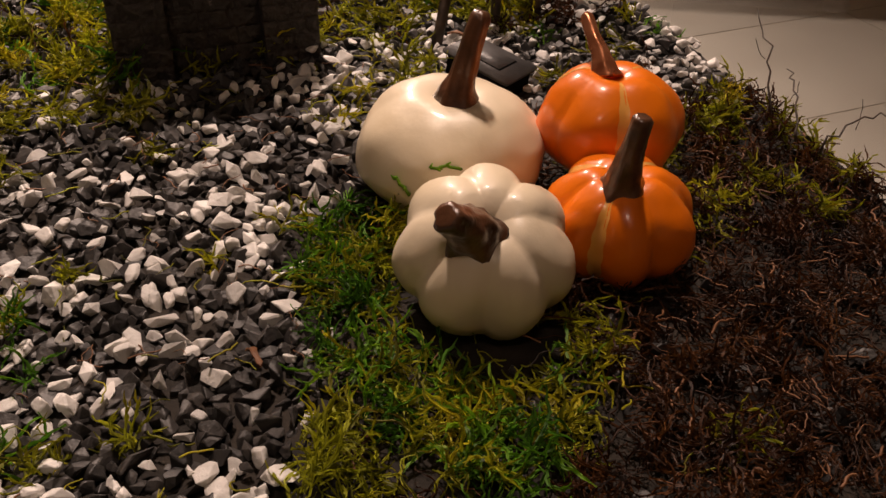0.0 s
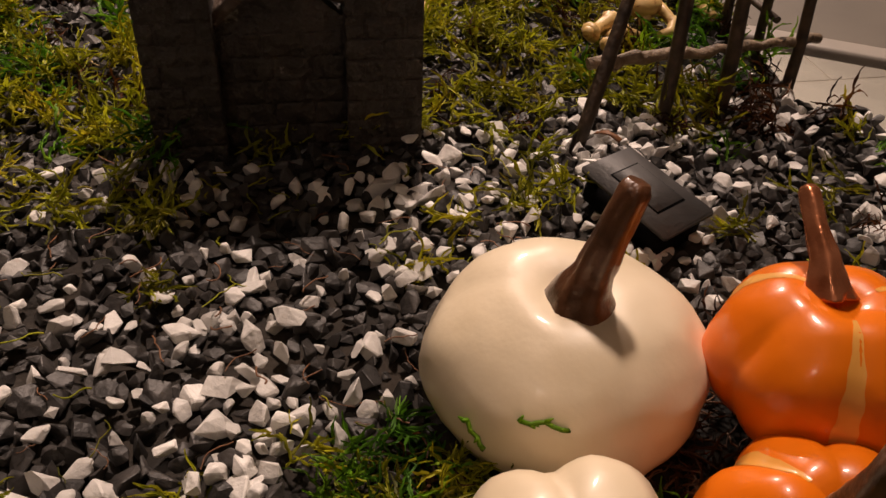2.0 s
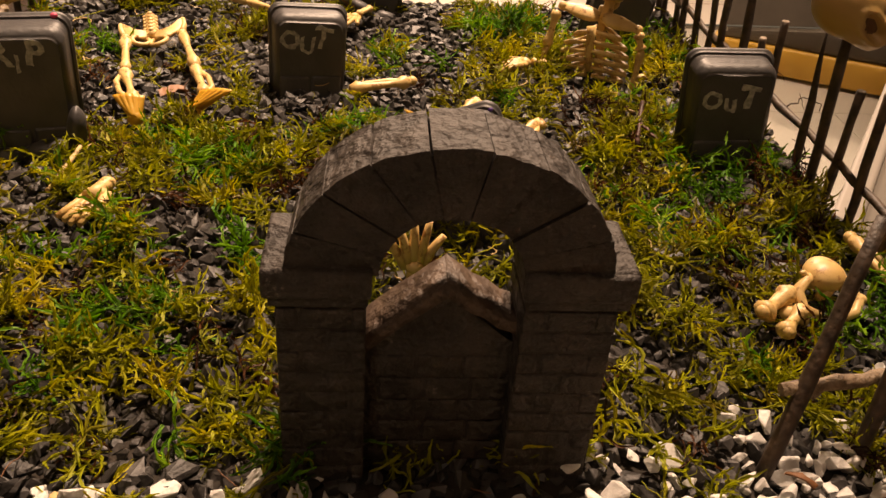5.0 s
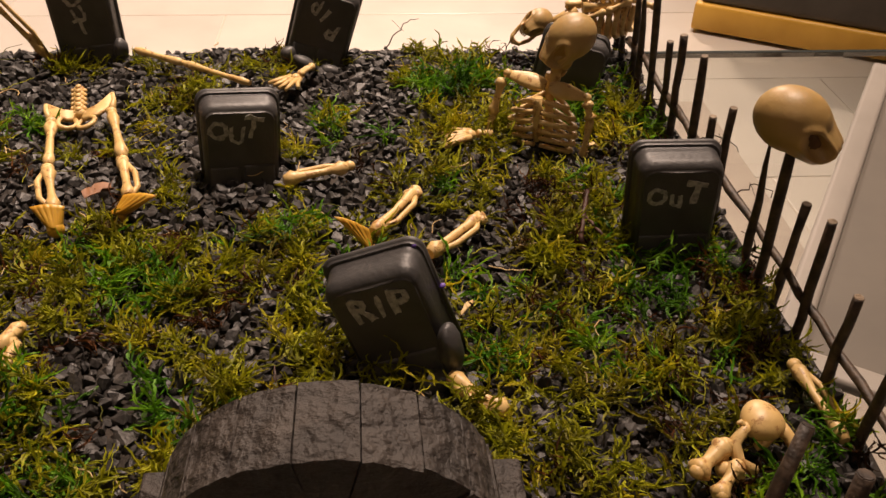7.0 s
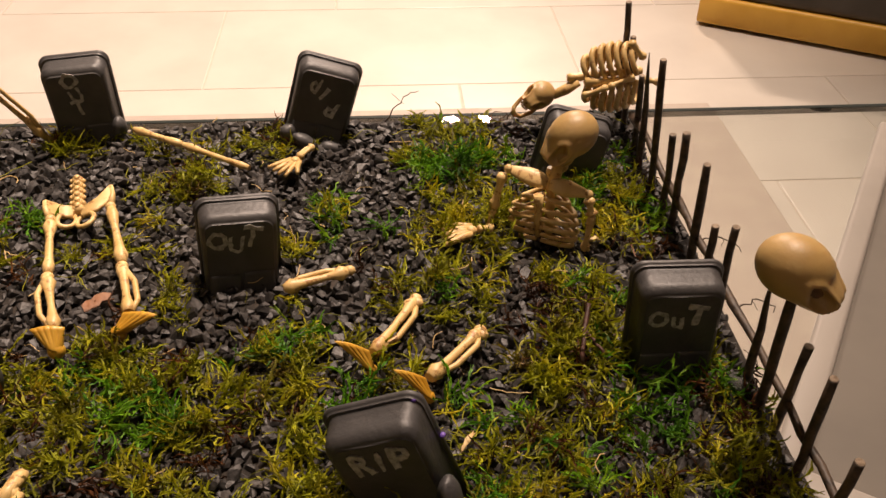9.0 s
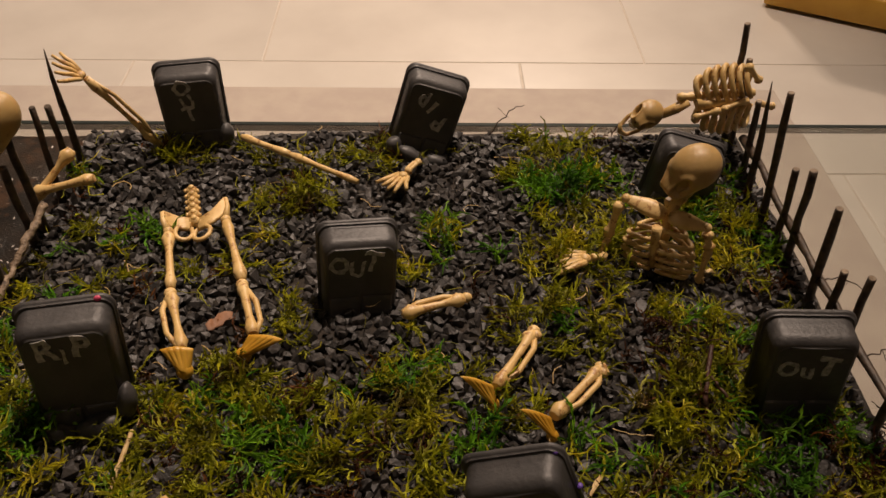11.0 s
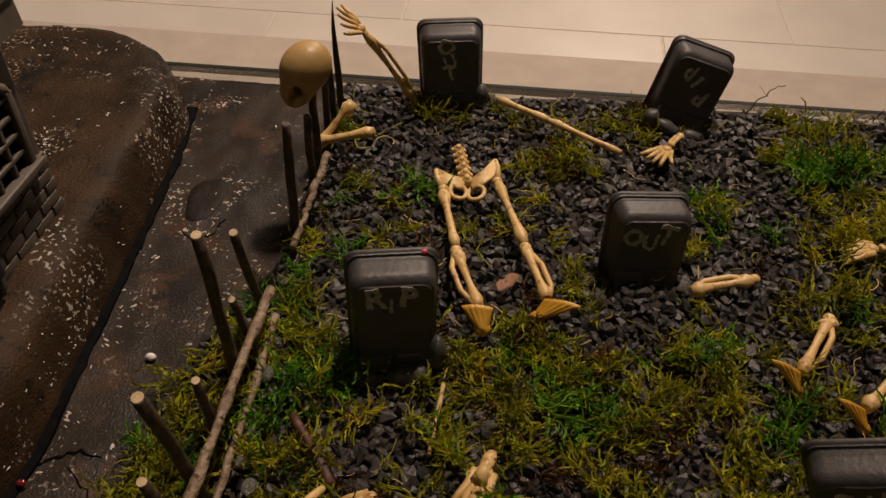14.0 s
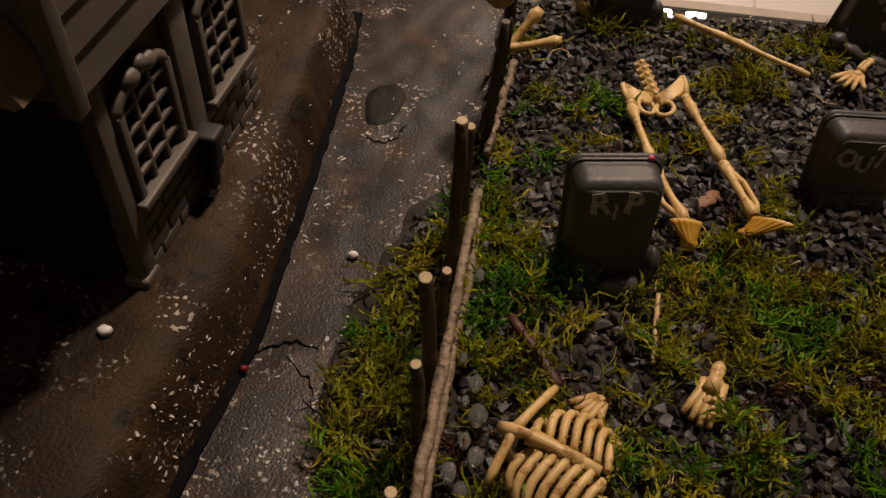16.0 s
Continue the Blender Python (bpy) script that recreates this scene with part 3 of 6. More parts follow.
def archway():
    m = FRONT @ pose(0.0093, 0.0040, -0.003, 0, 0, -2)
    rnd = random.Random(5)
    ob = thing("archway", front((0.0105, 0.009, -0.003)), "dark brown resin cemetery archway with arched stones above a gabled wall", "archway")
    for nm, x0, x1 in (("pillar", -0.0282, -0.0132), ("pillar", 0.0124, 0.0286)):
        p = part(nm, Geo().box(x0 + 0.0003, x1 - 0.0003, 0.0002, 0.0150, -0.004, 0.046).moved(m), M_RUIN, ob, "", False)
        z, row = 0.001, 0
        while z < 0.043:
            x = x0 + (0.0 if row % 2 else -0.004)
            while x < x1 - 0.0004:
                a, b = max(x, x0), min(x + 0.0079, x1)
                if b - a > 0.0012:
                    d = rnd.uniform(0, 0.0003)
                    part("brick", Geo().box(a, b - 0.0004, -d, 0.0152 + d, z, z + 0.0041, 0.0004).moved(m), M_RUIN, p)
                x += 0.0082
            z, row = z + 0.0046, row + 1
        cx0, cx1 = (x0 - 0.0020, x1 + 0.0006) if x0 < 0 else (x0 - 0.0006, x1 + 0.0020)
        part("capital", Geo().box(cx0, cx1, -0.0014, 0.0165, 0.0445, 0.0500, 0.0008).moved(m), M_RUIN, ob)
        part("neck", Geo().box(cx0 + 0.0010, cx1 - 0.0006, -0.0006, 0.0158, 0.0425, 0.0446, 0.0005).moved(m), M_RUIN, ob)
    n, gap = 9, 0.008
    for i in range(n):
        a0, a1 = math.pi * i / n + gap, math.pi * (i + 1) / n - gap
        key = 1.012 if i == n // 2 else 1 + rnd.uniform(-0.006, 0.006)
        part("arch_stone", wedge(a0, a1, (0.0116, 0.0110), (0.0264 * key, 0.0228 * key), rnd.uniform(-0.0004, 0.0003) - (0.0006 if i == n // 2 else 0), 0.0145, rnd).moved(m @ pose(0, 0, 0.0485)), M_RUIN, ob, "", False)
    part("arch_core", wedge(0.01, math.pi - 0.01, (0.0119, 0.0113), (0.0260, 0.0224), 0.0006, 0.0138, rnd).moved(m @ pose(0, 0, 0.0485)), M_RUIN, ob, "", False)
    wall = part("wall_panel", Geo().box(-0.0136, 0.0128, 0.0050, 0.0120, -0.004, 0.0312, 0.0004).moved(m), M_RUIN, ob)
    for row in range(5):
        for k in range(3):
            x = -0.0128 + k * 0.0084 + (0.0018 if row % 2 else 0)
            part("brick", Geo().box(x, min(x + 0.0079, 0.0124), 0.0045, 0.0060, 0.002 + row * 0.0053, 0.0068 + row * 0.0053, 0.0004).moved(m), M_RUIN, wall)
    g = Geo().add([(-0.0128, 0.0052, 0.0306), (0.0126, 0.0052, 0.0306), (0.0002, 0.0052, 0.0413), (-0.0128, 0.0118, 0.0306), (0.0126, 0.0118, 0.0306), (0.0002, 0.0118, 0.0413)], [(0, 1, 2), (5, 4, 3), (0, 2, 5, 3), (2, 1, 4, 5), (1, 0, 3, 4)])
    part("gable", g.moved(m), M_RUIN, ob, "", False)
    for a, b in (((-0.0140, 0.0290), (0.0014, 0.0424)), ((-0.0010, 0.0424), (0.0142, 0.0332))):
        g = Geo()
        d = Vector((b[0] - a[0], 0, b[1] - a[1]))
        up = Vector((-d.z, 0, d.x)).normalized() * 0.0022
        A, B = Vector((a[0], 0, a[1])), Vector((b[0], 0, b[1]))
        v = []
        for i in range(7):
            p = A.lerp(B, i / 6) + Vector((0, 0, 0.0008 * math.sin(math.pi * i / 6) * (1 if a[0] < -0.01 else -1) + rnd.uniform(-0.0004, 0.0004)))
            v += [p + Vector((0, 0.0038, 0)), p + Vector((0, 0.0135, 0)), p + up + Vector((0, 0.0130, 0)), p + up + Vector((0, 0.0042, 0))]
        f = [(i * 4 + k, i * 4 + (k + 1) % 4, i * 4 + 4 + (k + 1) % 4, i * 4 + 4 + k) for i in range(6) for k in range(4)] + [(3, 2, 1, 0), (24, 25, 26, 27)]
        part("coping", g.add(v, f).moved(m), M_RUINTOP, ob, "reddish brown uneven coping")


archway()


# ---- small tombstones ----
def rounded(w, h, r, n=5, foot=0.0):
    """Outline of a slab with round corners, standing on z = foot."""
    pts = [(-w / 2 + 0.0006, foot), (w / 2 - 0.0006, foot)]
    for k in range(n + 1):
        a = math.pi / 2 * k / n
        pts.append((w / 2 - r + r * math.cos(a), h - r + r * math.sin(a)))
    for k in range(n + 1):
        a = math.pi / 2 * (1 + k / n)
        pts.append((-w / 2 + r + r * math.cos(a), h - r + r * math.sin(a)))
    return pts


def stack(levels):
    """Skin over outlines of equal length, each with its depth y."""
    g, n = Geo(), len(levels[0][1])
    v = [(x, y, z) for y, pts in levels for x, z in pts]
    f = [(i * n + k, i * n + (k + 1) % n, i * n + n + (k + 1) % n, i * n + n + k) for i in range(len(levels) - 1) for k in range(n)]
    f += [tuple(range(n)), tuple(range((len(levels) - 1) * n, len(levels) * n))[::-1]]
    return g.add(v, f)


def letters(body, size, at, m, parent, tilt=0.0, bold=0.028):
    """Hand-drawn grey characters on a face that looks along -y."""
    cu = bpy.data.curves.new("lettering", "FONT")
    cu.body, cu.size, cu.align_x, cu.align_y, cu.extrude, cu.offset, cu.resolution_u = body, 1.0, "CENTER", "CENTER", 0.02, bold, 4
    ob = new("lettering", cu)
    bpy.context.view_layer.update()
    me = bpy.data.meshes.new_from_object(ob.evaluated_get(bpy.context.evaluated_depsgraph_get()))
    bpy.data.objects.remove(ob)
    g = Geo()
    q = m @ pose(at[0], at[1], at[2], 90, 0, 0) @ pose(0, 0, 0, 0, 0, tilt) @ Matrix.Scale(size, 4)
    bm = bmesh.new()
    bm.from_mesh(me)
    bpy.data.meshes.remove(me)
    bmesh.ops.subdivide_edges(bm, edges=bm.edges[:], cuts=2, use_grid_fill=True)
    k = at[0] * 900 + at[2] * 700
    for p in bm.verts:
        p.co.x += 0.075 * noise.noise((p.co.x * 4.5 + k, p.co.y * 4.5, 1.0)) + 0.03 * noise.noise((p.co.x * 15, p.co.y * 15 + k, 2.0))
        p.co.y += 0.075 * noise.noise((p.co.x * 4.5, p.co.y * 4.5 + k, 5.0)) + 0.03 * noise.noise((p.co.x * 15 + k, p.co.y * 15, 6.0))
        p.co = q @ p.co
    g.take(bm)
    return part("lettering", g, M_PEN, parent, "grey hand-drawn letters", False)


def tombstone(at, yaw, lean, roll, words, label, h=0.0315, stones=(), smears=(), w=0.0275):
    """at: foot of the front face. lean: degrees it leans back; roll: degrees it leans to its right. stones: moulded boulders (x, y, z, three radii, turn)."""
    m = pose(*at) @ pose(0, 0, 0, 0, 0, yaw) @ pose(0, 0, 0, 0, roll, 0) @ pose(0, 0, 0, -lean, 0, 0)
    ob = thing("tombstone", (at[0], at[1] + 0.005, at[2]), label, "tombstone", "small tombstones in the graveyard")
    d, r, lo = 0.0100, 0.0042, -0.006
    levels = []
    for k in range(7):
        a = math.pi / 2 * k / 6
        inset = 0.0018 + 0.0036 * (1 - math.sin(a))
        levels.append((0.0036 * (1 - math.cos(a)), rounded(w - inset, h - inset * 0.9, r * (0.7 + 0.3 * math.sin(a)), 7, lo)))
    levels += [(d - 0.0014, rounded(w - 0.0014, h - 0.0012, r, 7, lo)), (d, rounded(w - 0.0012, h - 0.0010, r, 7, lo))]
    b = part("block", stack(levels).moved(m), M_BLACKSTONE, ob)
    rim = stack([(d - 0.0004, rounded(w - 0.0004, h - 0.0003, r, 7, lo)), (d - 0.0001, rounded(w + 0.0005, h + 0.0004, r, 7, lo)), (d + 0.0004, rounded(w + 0.0009, h + 0.0008, r, 7, lo)), (d + 0.0012, rounded(w + 0.0009, h + 0.0008, r, 7, lo)), (d + 0.0017, rounded(w, h, r, 7, lo))])
    part("rim", rim.moved(m), M_BLACKSTONE, ob, "thin raised back rim")
    for k, sx in enumerate((-1, 1)):
        part("base_block", Geo().box(sx * 0.0056 - 0.0053, sx * 0.0056 + 0.0053, -0.0007, 0.004, -0.004, 0.0088 + 0.0004 * k, 0.0010).moved(m), M_BLACKSTONE, ob)
    for k, (x, y, z, rx, ry, rz, turn) in enumerate(stones):
        g = Geo().ball((0, 0, 0), (rx, ry, rz), 9, lambda p: p * (1 + 0.16 * noise.noise(p * 1.4 + Vector((k * 3.1, x * 900, 0)))))
        part("base_stone", g.moved(m @ pose(x, y, z, 0, turn, 0)), M_BLACKSTONE, ob)
    for body, size, x, z, tilt in words:
        letters(body, size, (x, -0.0002, z), m, b, tilt)
    for x, z, s_, mt, lb in smears:
        part("paint_smear", Geo().ball((x, d + 0.0002, z), (s_, 0.0010, s_ * 0.75), 6).moved(m), mt, ob, lb)
    return ob


LOW = ((-0.0060, -0.0014, -0.0004, 0.0058, 0.0034, 0.0030, 4), (0.0052, -0.0018, -0.0008, 0.0052, 0.0034, 0.0028, -6))
PINK = "small pink paint smear"
tombstone((-0.0202, 0.1815, -0.003), 10.6, 10.9, 4.0, [("O", 0.0086, -0.0072, 0.0212, 4), ("U", 0.0078, -0.0013, 0.0194, -4), ("T", 0.0102, 0.0040, 0.0220, -10)], "dark grey moulded tombstone lettered OUT across its face", 0.0322, LOW)
tombstone((0.1169, 0.1367, -0.003), -2.7, 3.9, -1.5, [("O", 0.0080, -0.0068, 0.0220, 0), ("u", 0.0086, -0.0010, 0.0214, 3), ("T", 0.0104, 0.0046, 0.0230, -8)], "dark grey moulded tombstone lettered OUT beside the twig fence", 0.0352, LOW[:1])
tombstone((-0.0962, 0.2843, -0.003), 7.8, 4.2, -2.1, [("O", 0.0088, -0.0018, 0.0290, 8), ("U", 0.0078, -0.0004, 0.0226, 20), ("T", 0.0088, -0.0004, 0.0172, 8)], "dark grey moulded tombstone with OUT lettered downwards", 0.0365, ((0.0126, 0.0010, 0.0060, 0.0034, 0.0040, 0.0050, 10),))
tombstone((-0.0011, 0.2784, -0.002), 0.6, 13.0, 17.7, [("d", 0.0092, -0.0049, 0.0252, -14), ("I", 0.0086, -0.0006, 0.0222, -28), ("P", 0.0098, 0.0040, 0.0172, -196)], "dark grey moulded tombstone tilted sideways with scrawled letters", 0.0358, ((-0.0118, -0.0008, 0.0030, 0.0034, 0.0036, 0.0036, 0), (-0.0036, -0.0030, 0.0012, 0.0064, 0.0040, 0.0030, 12), (0.0076, -0.0022, 0.0008, 0.0056, 0.0036, 0.0030, -4)))
tombstone((-0.0999, 0.1348, -0.003), 11.8, 6.0, 0.8, [("R", 0.0102, -0.0054, 0.0314, 6), ("I", 0.0070, -0.0006, 0.0286, 4), ("P", 0.0104, 0.0042, 0.0316, -4)], "dark grey moulded tombstone lettered RIP with a pink smear", 0.0408, ((0.0126, -0.0002, 0.0090, 0.0030, 0.0042, 0.0066, 8), (0.0040, -0.0030, 0.0030, 0.0072, 0.0040, 0.0034, -6), (-0.0080, -0.0014, 0.0008, 0.0056, 0.0034, 0.0030, 4)), ((0.0098, 0.0405, 0.0013, M_PINK, PINK),))
tombstone((0.0343, 0.0868, -0.003), -8.0, 6.0, -22.8, [("R", 0.0098, -0.0046, 0.0246, 4), ("I", 0.0088, 0.0006, 0.0246, 2), ("P", 0.0098, 0.0058, 0.0246, -2)], "dark grey moulded tombstone lettered RIP leaning sideways", 0.0353, ((0.0130, -0.0004, 0.0080, 0.0034, 0.0046, 0.0074, 14), (0.0060, -0.0024, 0.0004, 0.0056, 0.0040, 0.0034, -8), (-0.0066, -0.0010, 0.0010, 0.0054, 0.0032, 0.0030, 6)), ((0.0118, 0.0335, 0.0010, M_VIOLET, "small violet paint smear"), (0.0143, 0.0200, 0.0009, M_VIOLET, "small violet paint smear")))
tombstone((0.1008, 0.2395, -0.004), -6.8, 13.6, 13.8, [], "plain dark grey moulded tombstone tilted behind a skeleton", 0.0312)


# ---- twig fences ----
def post(parent, foot, tip, r=0.0013, pointed=False, rnd=random.Random(3), end=M_TWIG):
    pts = bent(foot, tip, 0, 5, 0.00035, rnd)
    rad = [r * rnd.uniform(0.9, 1.1) * (1.08 - 0.16 * i / 5) for i in range(6)]
    if pointed:
        rad = [r, r * 1.05, r * 1.0, r * 0.85, r * 0.55, r * 0.12]
    p = part("post", Geo().tube(pts, rad, 9), M_TWIG, parent)
    if not pointed:
        d = (Vector(pts[-1]) - Vector(pts[-2])).normalized()
        part("cut_end", Geo().tube([Vector(pts[-1]) - d * 0.0001, Vector(pts[-1]) + d * 0.0002], [rad[-1] * 0.93, rad[-1] * 0.85], 9), end, p, "cut end")


def rail(parent, a, b, r=0.0013, material=M_TWIG, label="", wob=0.0006, rnd=random.Random(8)):
    pts = bent(a, b, 0, 22, wob, rnd)
    rad = [r * rnd.uniform(0.75, 1.25) * (1.15 - 0.3 * i / 22) for i in range(23)]
    part("rail", Geo().tube(pts, rad, 9), material, parent, label)


fr = thing("twig_fence", (0.139, 0.17, -0.005), "dark twig fence with one rail along the graveyard edge", "fence", "twig fences")
for x, y, z, r, pt in ((0.1335, 0.2931, 0.0535, 0.0014, 0), (0.1356, 0.2862, 0.0413, 0.0014, 0), (0.1349, 0.2659, 0.0342, 0.0014, 0), (0.1322, 0.2532, 0.0502, 0.0015, 1), (0.1309, 0.2337, 0.0569, 0.0015, 0), (0.1346, 0.2195, 0.0338, 0.0014, 0), (0.1349, 0.2083, 0.0409, 0.0015, 0), (0.1339, 0.1840, 0.0437, 0.0015, 0), (0.1353, 0.1707, 0.0285, 0.0014, 0), (0.1346, 0.1560, 0.0396, 0.0014, 0), (0.1330, 0.1260, 0.0490, 0.0014, 1), (0.1345, 0.1165, 0.0520, 0.0015, 0), (0.1391, 0.1087, 0.0357, 0.0014, 0), (0.1361, 0.0915, 0.0416, 0.0014, 0), (0.1373, 0.0738, 0.0326, 0.0014, 0), (0.1370, 0.0540, 0.0380, 0.0014, 0), (0.1390, 0.0360, 0.0420, 0.0014, 0)):
    post(fr, (x * 0.2 + 0.1395 * 0.8, y + 0.003, -0.012), (x, y, z), r, pt, end=M_TWIGPALE)
rail(fr, (0.1360, 0.2720, 0.0125), (0.1405, 0.0330, 0.0125), 0.0014)

ff = thing("twig_fence", (0.105, 0.012, -0.005), "short fence of dark twig posts with one rail beside the archway", "fence", "twig fences")
for foot, tip, r in (((0.0800, 0.0036, -0.0091), (0.1014, 0.0262, 0.0440), 0.0016), ((0.1034, 0.0098, -0.0095), (0.1067, 0.0150, 0.0435), 0.0017), ((0.1197, 0.0141, -0.0098), (0.1230, 0.0197, 0.0442), 0.0017), ((0.1400, 0.0200, -0.0121), (0.1427, 0.0247, 0.0419), 0.0015)):
    post(ff, foot, tip, r)
rail(ff, (0.0852, 0.0132, 0.0124), (0.1472, 0.0242, 0.0108), 0.0013, M_TWIGPALE, "pale peeled twig rail")

fl = thing("twig_fence", (-0.147, 0.11, -0.005), "fence of dark twig posts with pale twig rails beside the street", "fence", "twig fences")
for foot, tip, r in (((-0.1455, 0.1230, -0.006), (-0.1433, 0.1137, 0.0706), 0.0017), ((-0.1465, 0.1560, -0.006), (-0.1438, 0.1354, 0.0520), 0.0016), ((-0.1465, 0.1400, -0.006), (-0.1453, 0.1293, 0.0315), 0.0013), ((-0.1450, 0.0860, -0.006), (-0.1443, 0.0724, 0.0618), 0.0019), ((-0.1455, 0.1040, -0.006), (-0.1432, 0.0941, 0.0403), 0.0015), ((-0.1455, 0.0680, -0.006), (-0.1446, 0.0640, 0.0425), 0.0016), ((-0.1455, 0.0380, -0.006), (-0.1446, 0.0340, 0.0400), 0.0016)):
    post(fl, foot, tip, r, end=M_CUT)
rail(fl, (-0.1417, 0.1510, 0.0144), (-0.1408, 0.0200, 0.0262), 0.0015, M_TWIGPALE, "weathered pale twig rail", 0.00035)
rail(fl, (-0.1402, 0.1490, 0.0045), (-0.1408, 0.0300, 0.0025), 0.0012, M_TWIGPALE, "weathered pale twig rail", 0.00035)
fb = thing("twig_fence", (-0.143, 0.23, -0.005), "broken fence of dark twig posts beside the street corner", "fence", "twig fences")
for foot, tip, r, pt in (((-0.1440, 0.1900, -0.006), (-0.1399, 0.1829, 0.0554), 0.0016, 0), ((-0.1440, 0.2190, -0.006), (-0.1406, 0.2103, 0.0397), 0.0015, 0), ((-0.1435, 0.2280, -0.006), (-0.1400, 0.2180, 0.0470), 0.0016, 0), ((-0.1440, 0.2480, -0.006), (-0.1420, 0.2450, 0.0420), 0.0014, 0), ((-0.1445, 0.2640, -0.006), (-0.1440, 0.2600, 0.0330), 0.0014, 0), ((-0.1430, 0.2730, -0.006), (-0.1429, 0.2687, 0.0525), 0.0015, 1)):
    post(fb, foot, tip, r, pt)
rail(fb, (-0.1380, 0.2230, 0.0140), (-0.1420, 0.1790, 0.0060), 0.0013, M_TWIGPALE, "weathered pale twig rail")


# ---- toy skeleton pieces ----
def bone(g, a, b, r=0.0013, knob=1.5, sag=0.0):
    """A long bone with thicker ends."""
    pts = bent(a, b, sag, 8)
    wob = random.Random(int(abs(a[0]) * 1e5) + 3)
    rad = [r * 0.9 * k * wob.uniform(0.88, 1.12) for k in (0.7 * knob, knob * 1.1, 1.1, 0.95, 0.88, 0.92, 1.1, knob * 1.1, 0.7 * knob)]
    g.tube(pts, rad, 9)
    for q in (1, 7):
        g.ball(pts[q] + Vector((wob.uniform(-1, 1), wob.uniform(-1, 1), 0.5)) * r * 0.5, (r * knob * 0.66, r * knob * 0.66, r * knob * 0.6), 6)
    return g


def pair(g, a, b, r=0.0011, gap=0.0016, side=None):
    """Two bones side by side, as in a forearm or a lower leg."""
    a, b = Vector(a), Vector(b)
    s = side or (b - a).cross(Vector((0, 0, 1))).normalized() * gap
    s = Vector(s)
    bone(g, a, b, r * 1.15, 1.6)
    return g.tube([a + s * 0.35 + (b - a) * 0.06, a.lerp(b, 0.3) + s * 1.15, a.lerp(b, 0.7) + s * 1.15, b + s * 0.35 - (b - a) * 0.05], [r * 0.7, r * 0.75, r * 0.7, r * 0.7], 7)


def palm(g, wrist, way, side, size=0.010, spread=0.85, thick=0.00075, curl=0.0):
    """Five thin fingers from a flat palm."""
    w, d, s = Vector(wrist), Vector(way).normalized(), Vector(side).normalized()
    n = d.cross(s)
    g.ball(w + d * size * 0.18, (size * 0.16, size * 0.16, size * 0.12), 6)
    for k in range(5):
        u = (k - 2) / 2
        base = w + d * size * 0.15 + s * u * size * 0.16
        knuckle = w + d * size * (0.48 - 0.06 * u * u) + s * u * size * 0.27 * spread
        tip_len = size * (1.0 - 0.12 * abs(u - 0.2) - (0.22 if k == 4 else 0))
        tip = w + d * tip_len + s * u * size * 0.48 * spread + n * curl * size
        g.tube([base, knuckle, knuckle.lerp(tip, 0.5) + n * curl * size * 0.2, tip], [thick, thick * 1.15, thick, thick * 0.75], 6)
    return g


def foot(g, heel, left, right, thick=0.0022, heel_width=0.0032, groove=0.35):
    """A solid fan-shaped foot from the heel to a ridged row of toes between left and right."""
    h, a, b = Vector(heel), Vector(left), Vector(right)
    s = (b - a).normalized()
    n = s.cross((a + b) / 2 - h).normalized()
    rows, cols = 8, 30
    v = []
    for side in (1, -1):
        for i in range(rows):
            t = i / (rows - 1)
            for k in range(cols + 1):
                u = k / cols
                p = (h + s * heel_width * (u - 0.5)).lerp(a.lerp(b, u) + ((a + b) / 2 - h) * 0.10 * math.sin(math.pi * u), t)
                ridge = 1 - groove * (1 - abs(math.sin(math.pi * u * 5)) ** 0.6) * max(0.0, min(1.0, (t - 0.3) / 0.35))
                edge = math.sin(math.pi * (0.04 + 0.92 * u)) ** 0.5
                v.append(p + n * side * thick * 0.5 * (1.15 - 0.85 * t) * ridge * edge)
    m, w = rows * (cols + 1), cols + 1
    f = []
    for i in range(rows - 1):
        for k in range(cols):
            q = (i * w + k, i * w + k + 1, (i + 1) * w + k + 1, (i + 1) * w + k)
            f += [q, tuple(x + m for x in q[::-1])]
    rim = list(range(w)) + [i * w + cols for i in range(1, rows)] + [(rows - 1) * w + k for k in range(cols - 1, -1, -1)] + [i * w for i in range(rows - 2, 0, -1)]
    f += [(rim[i], rim[i - 1], rim[i - 1] + m, rim[i] + m) for i in range(len(rim))]
    g.add(v, f)
    return g.ball(h, thick * 0.55, 8)


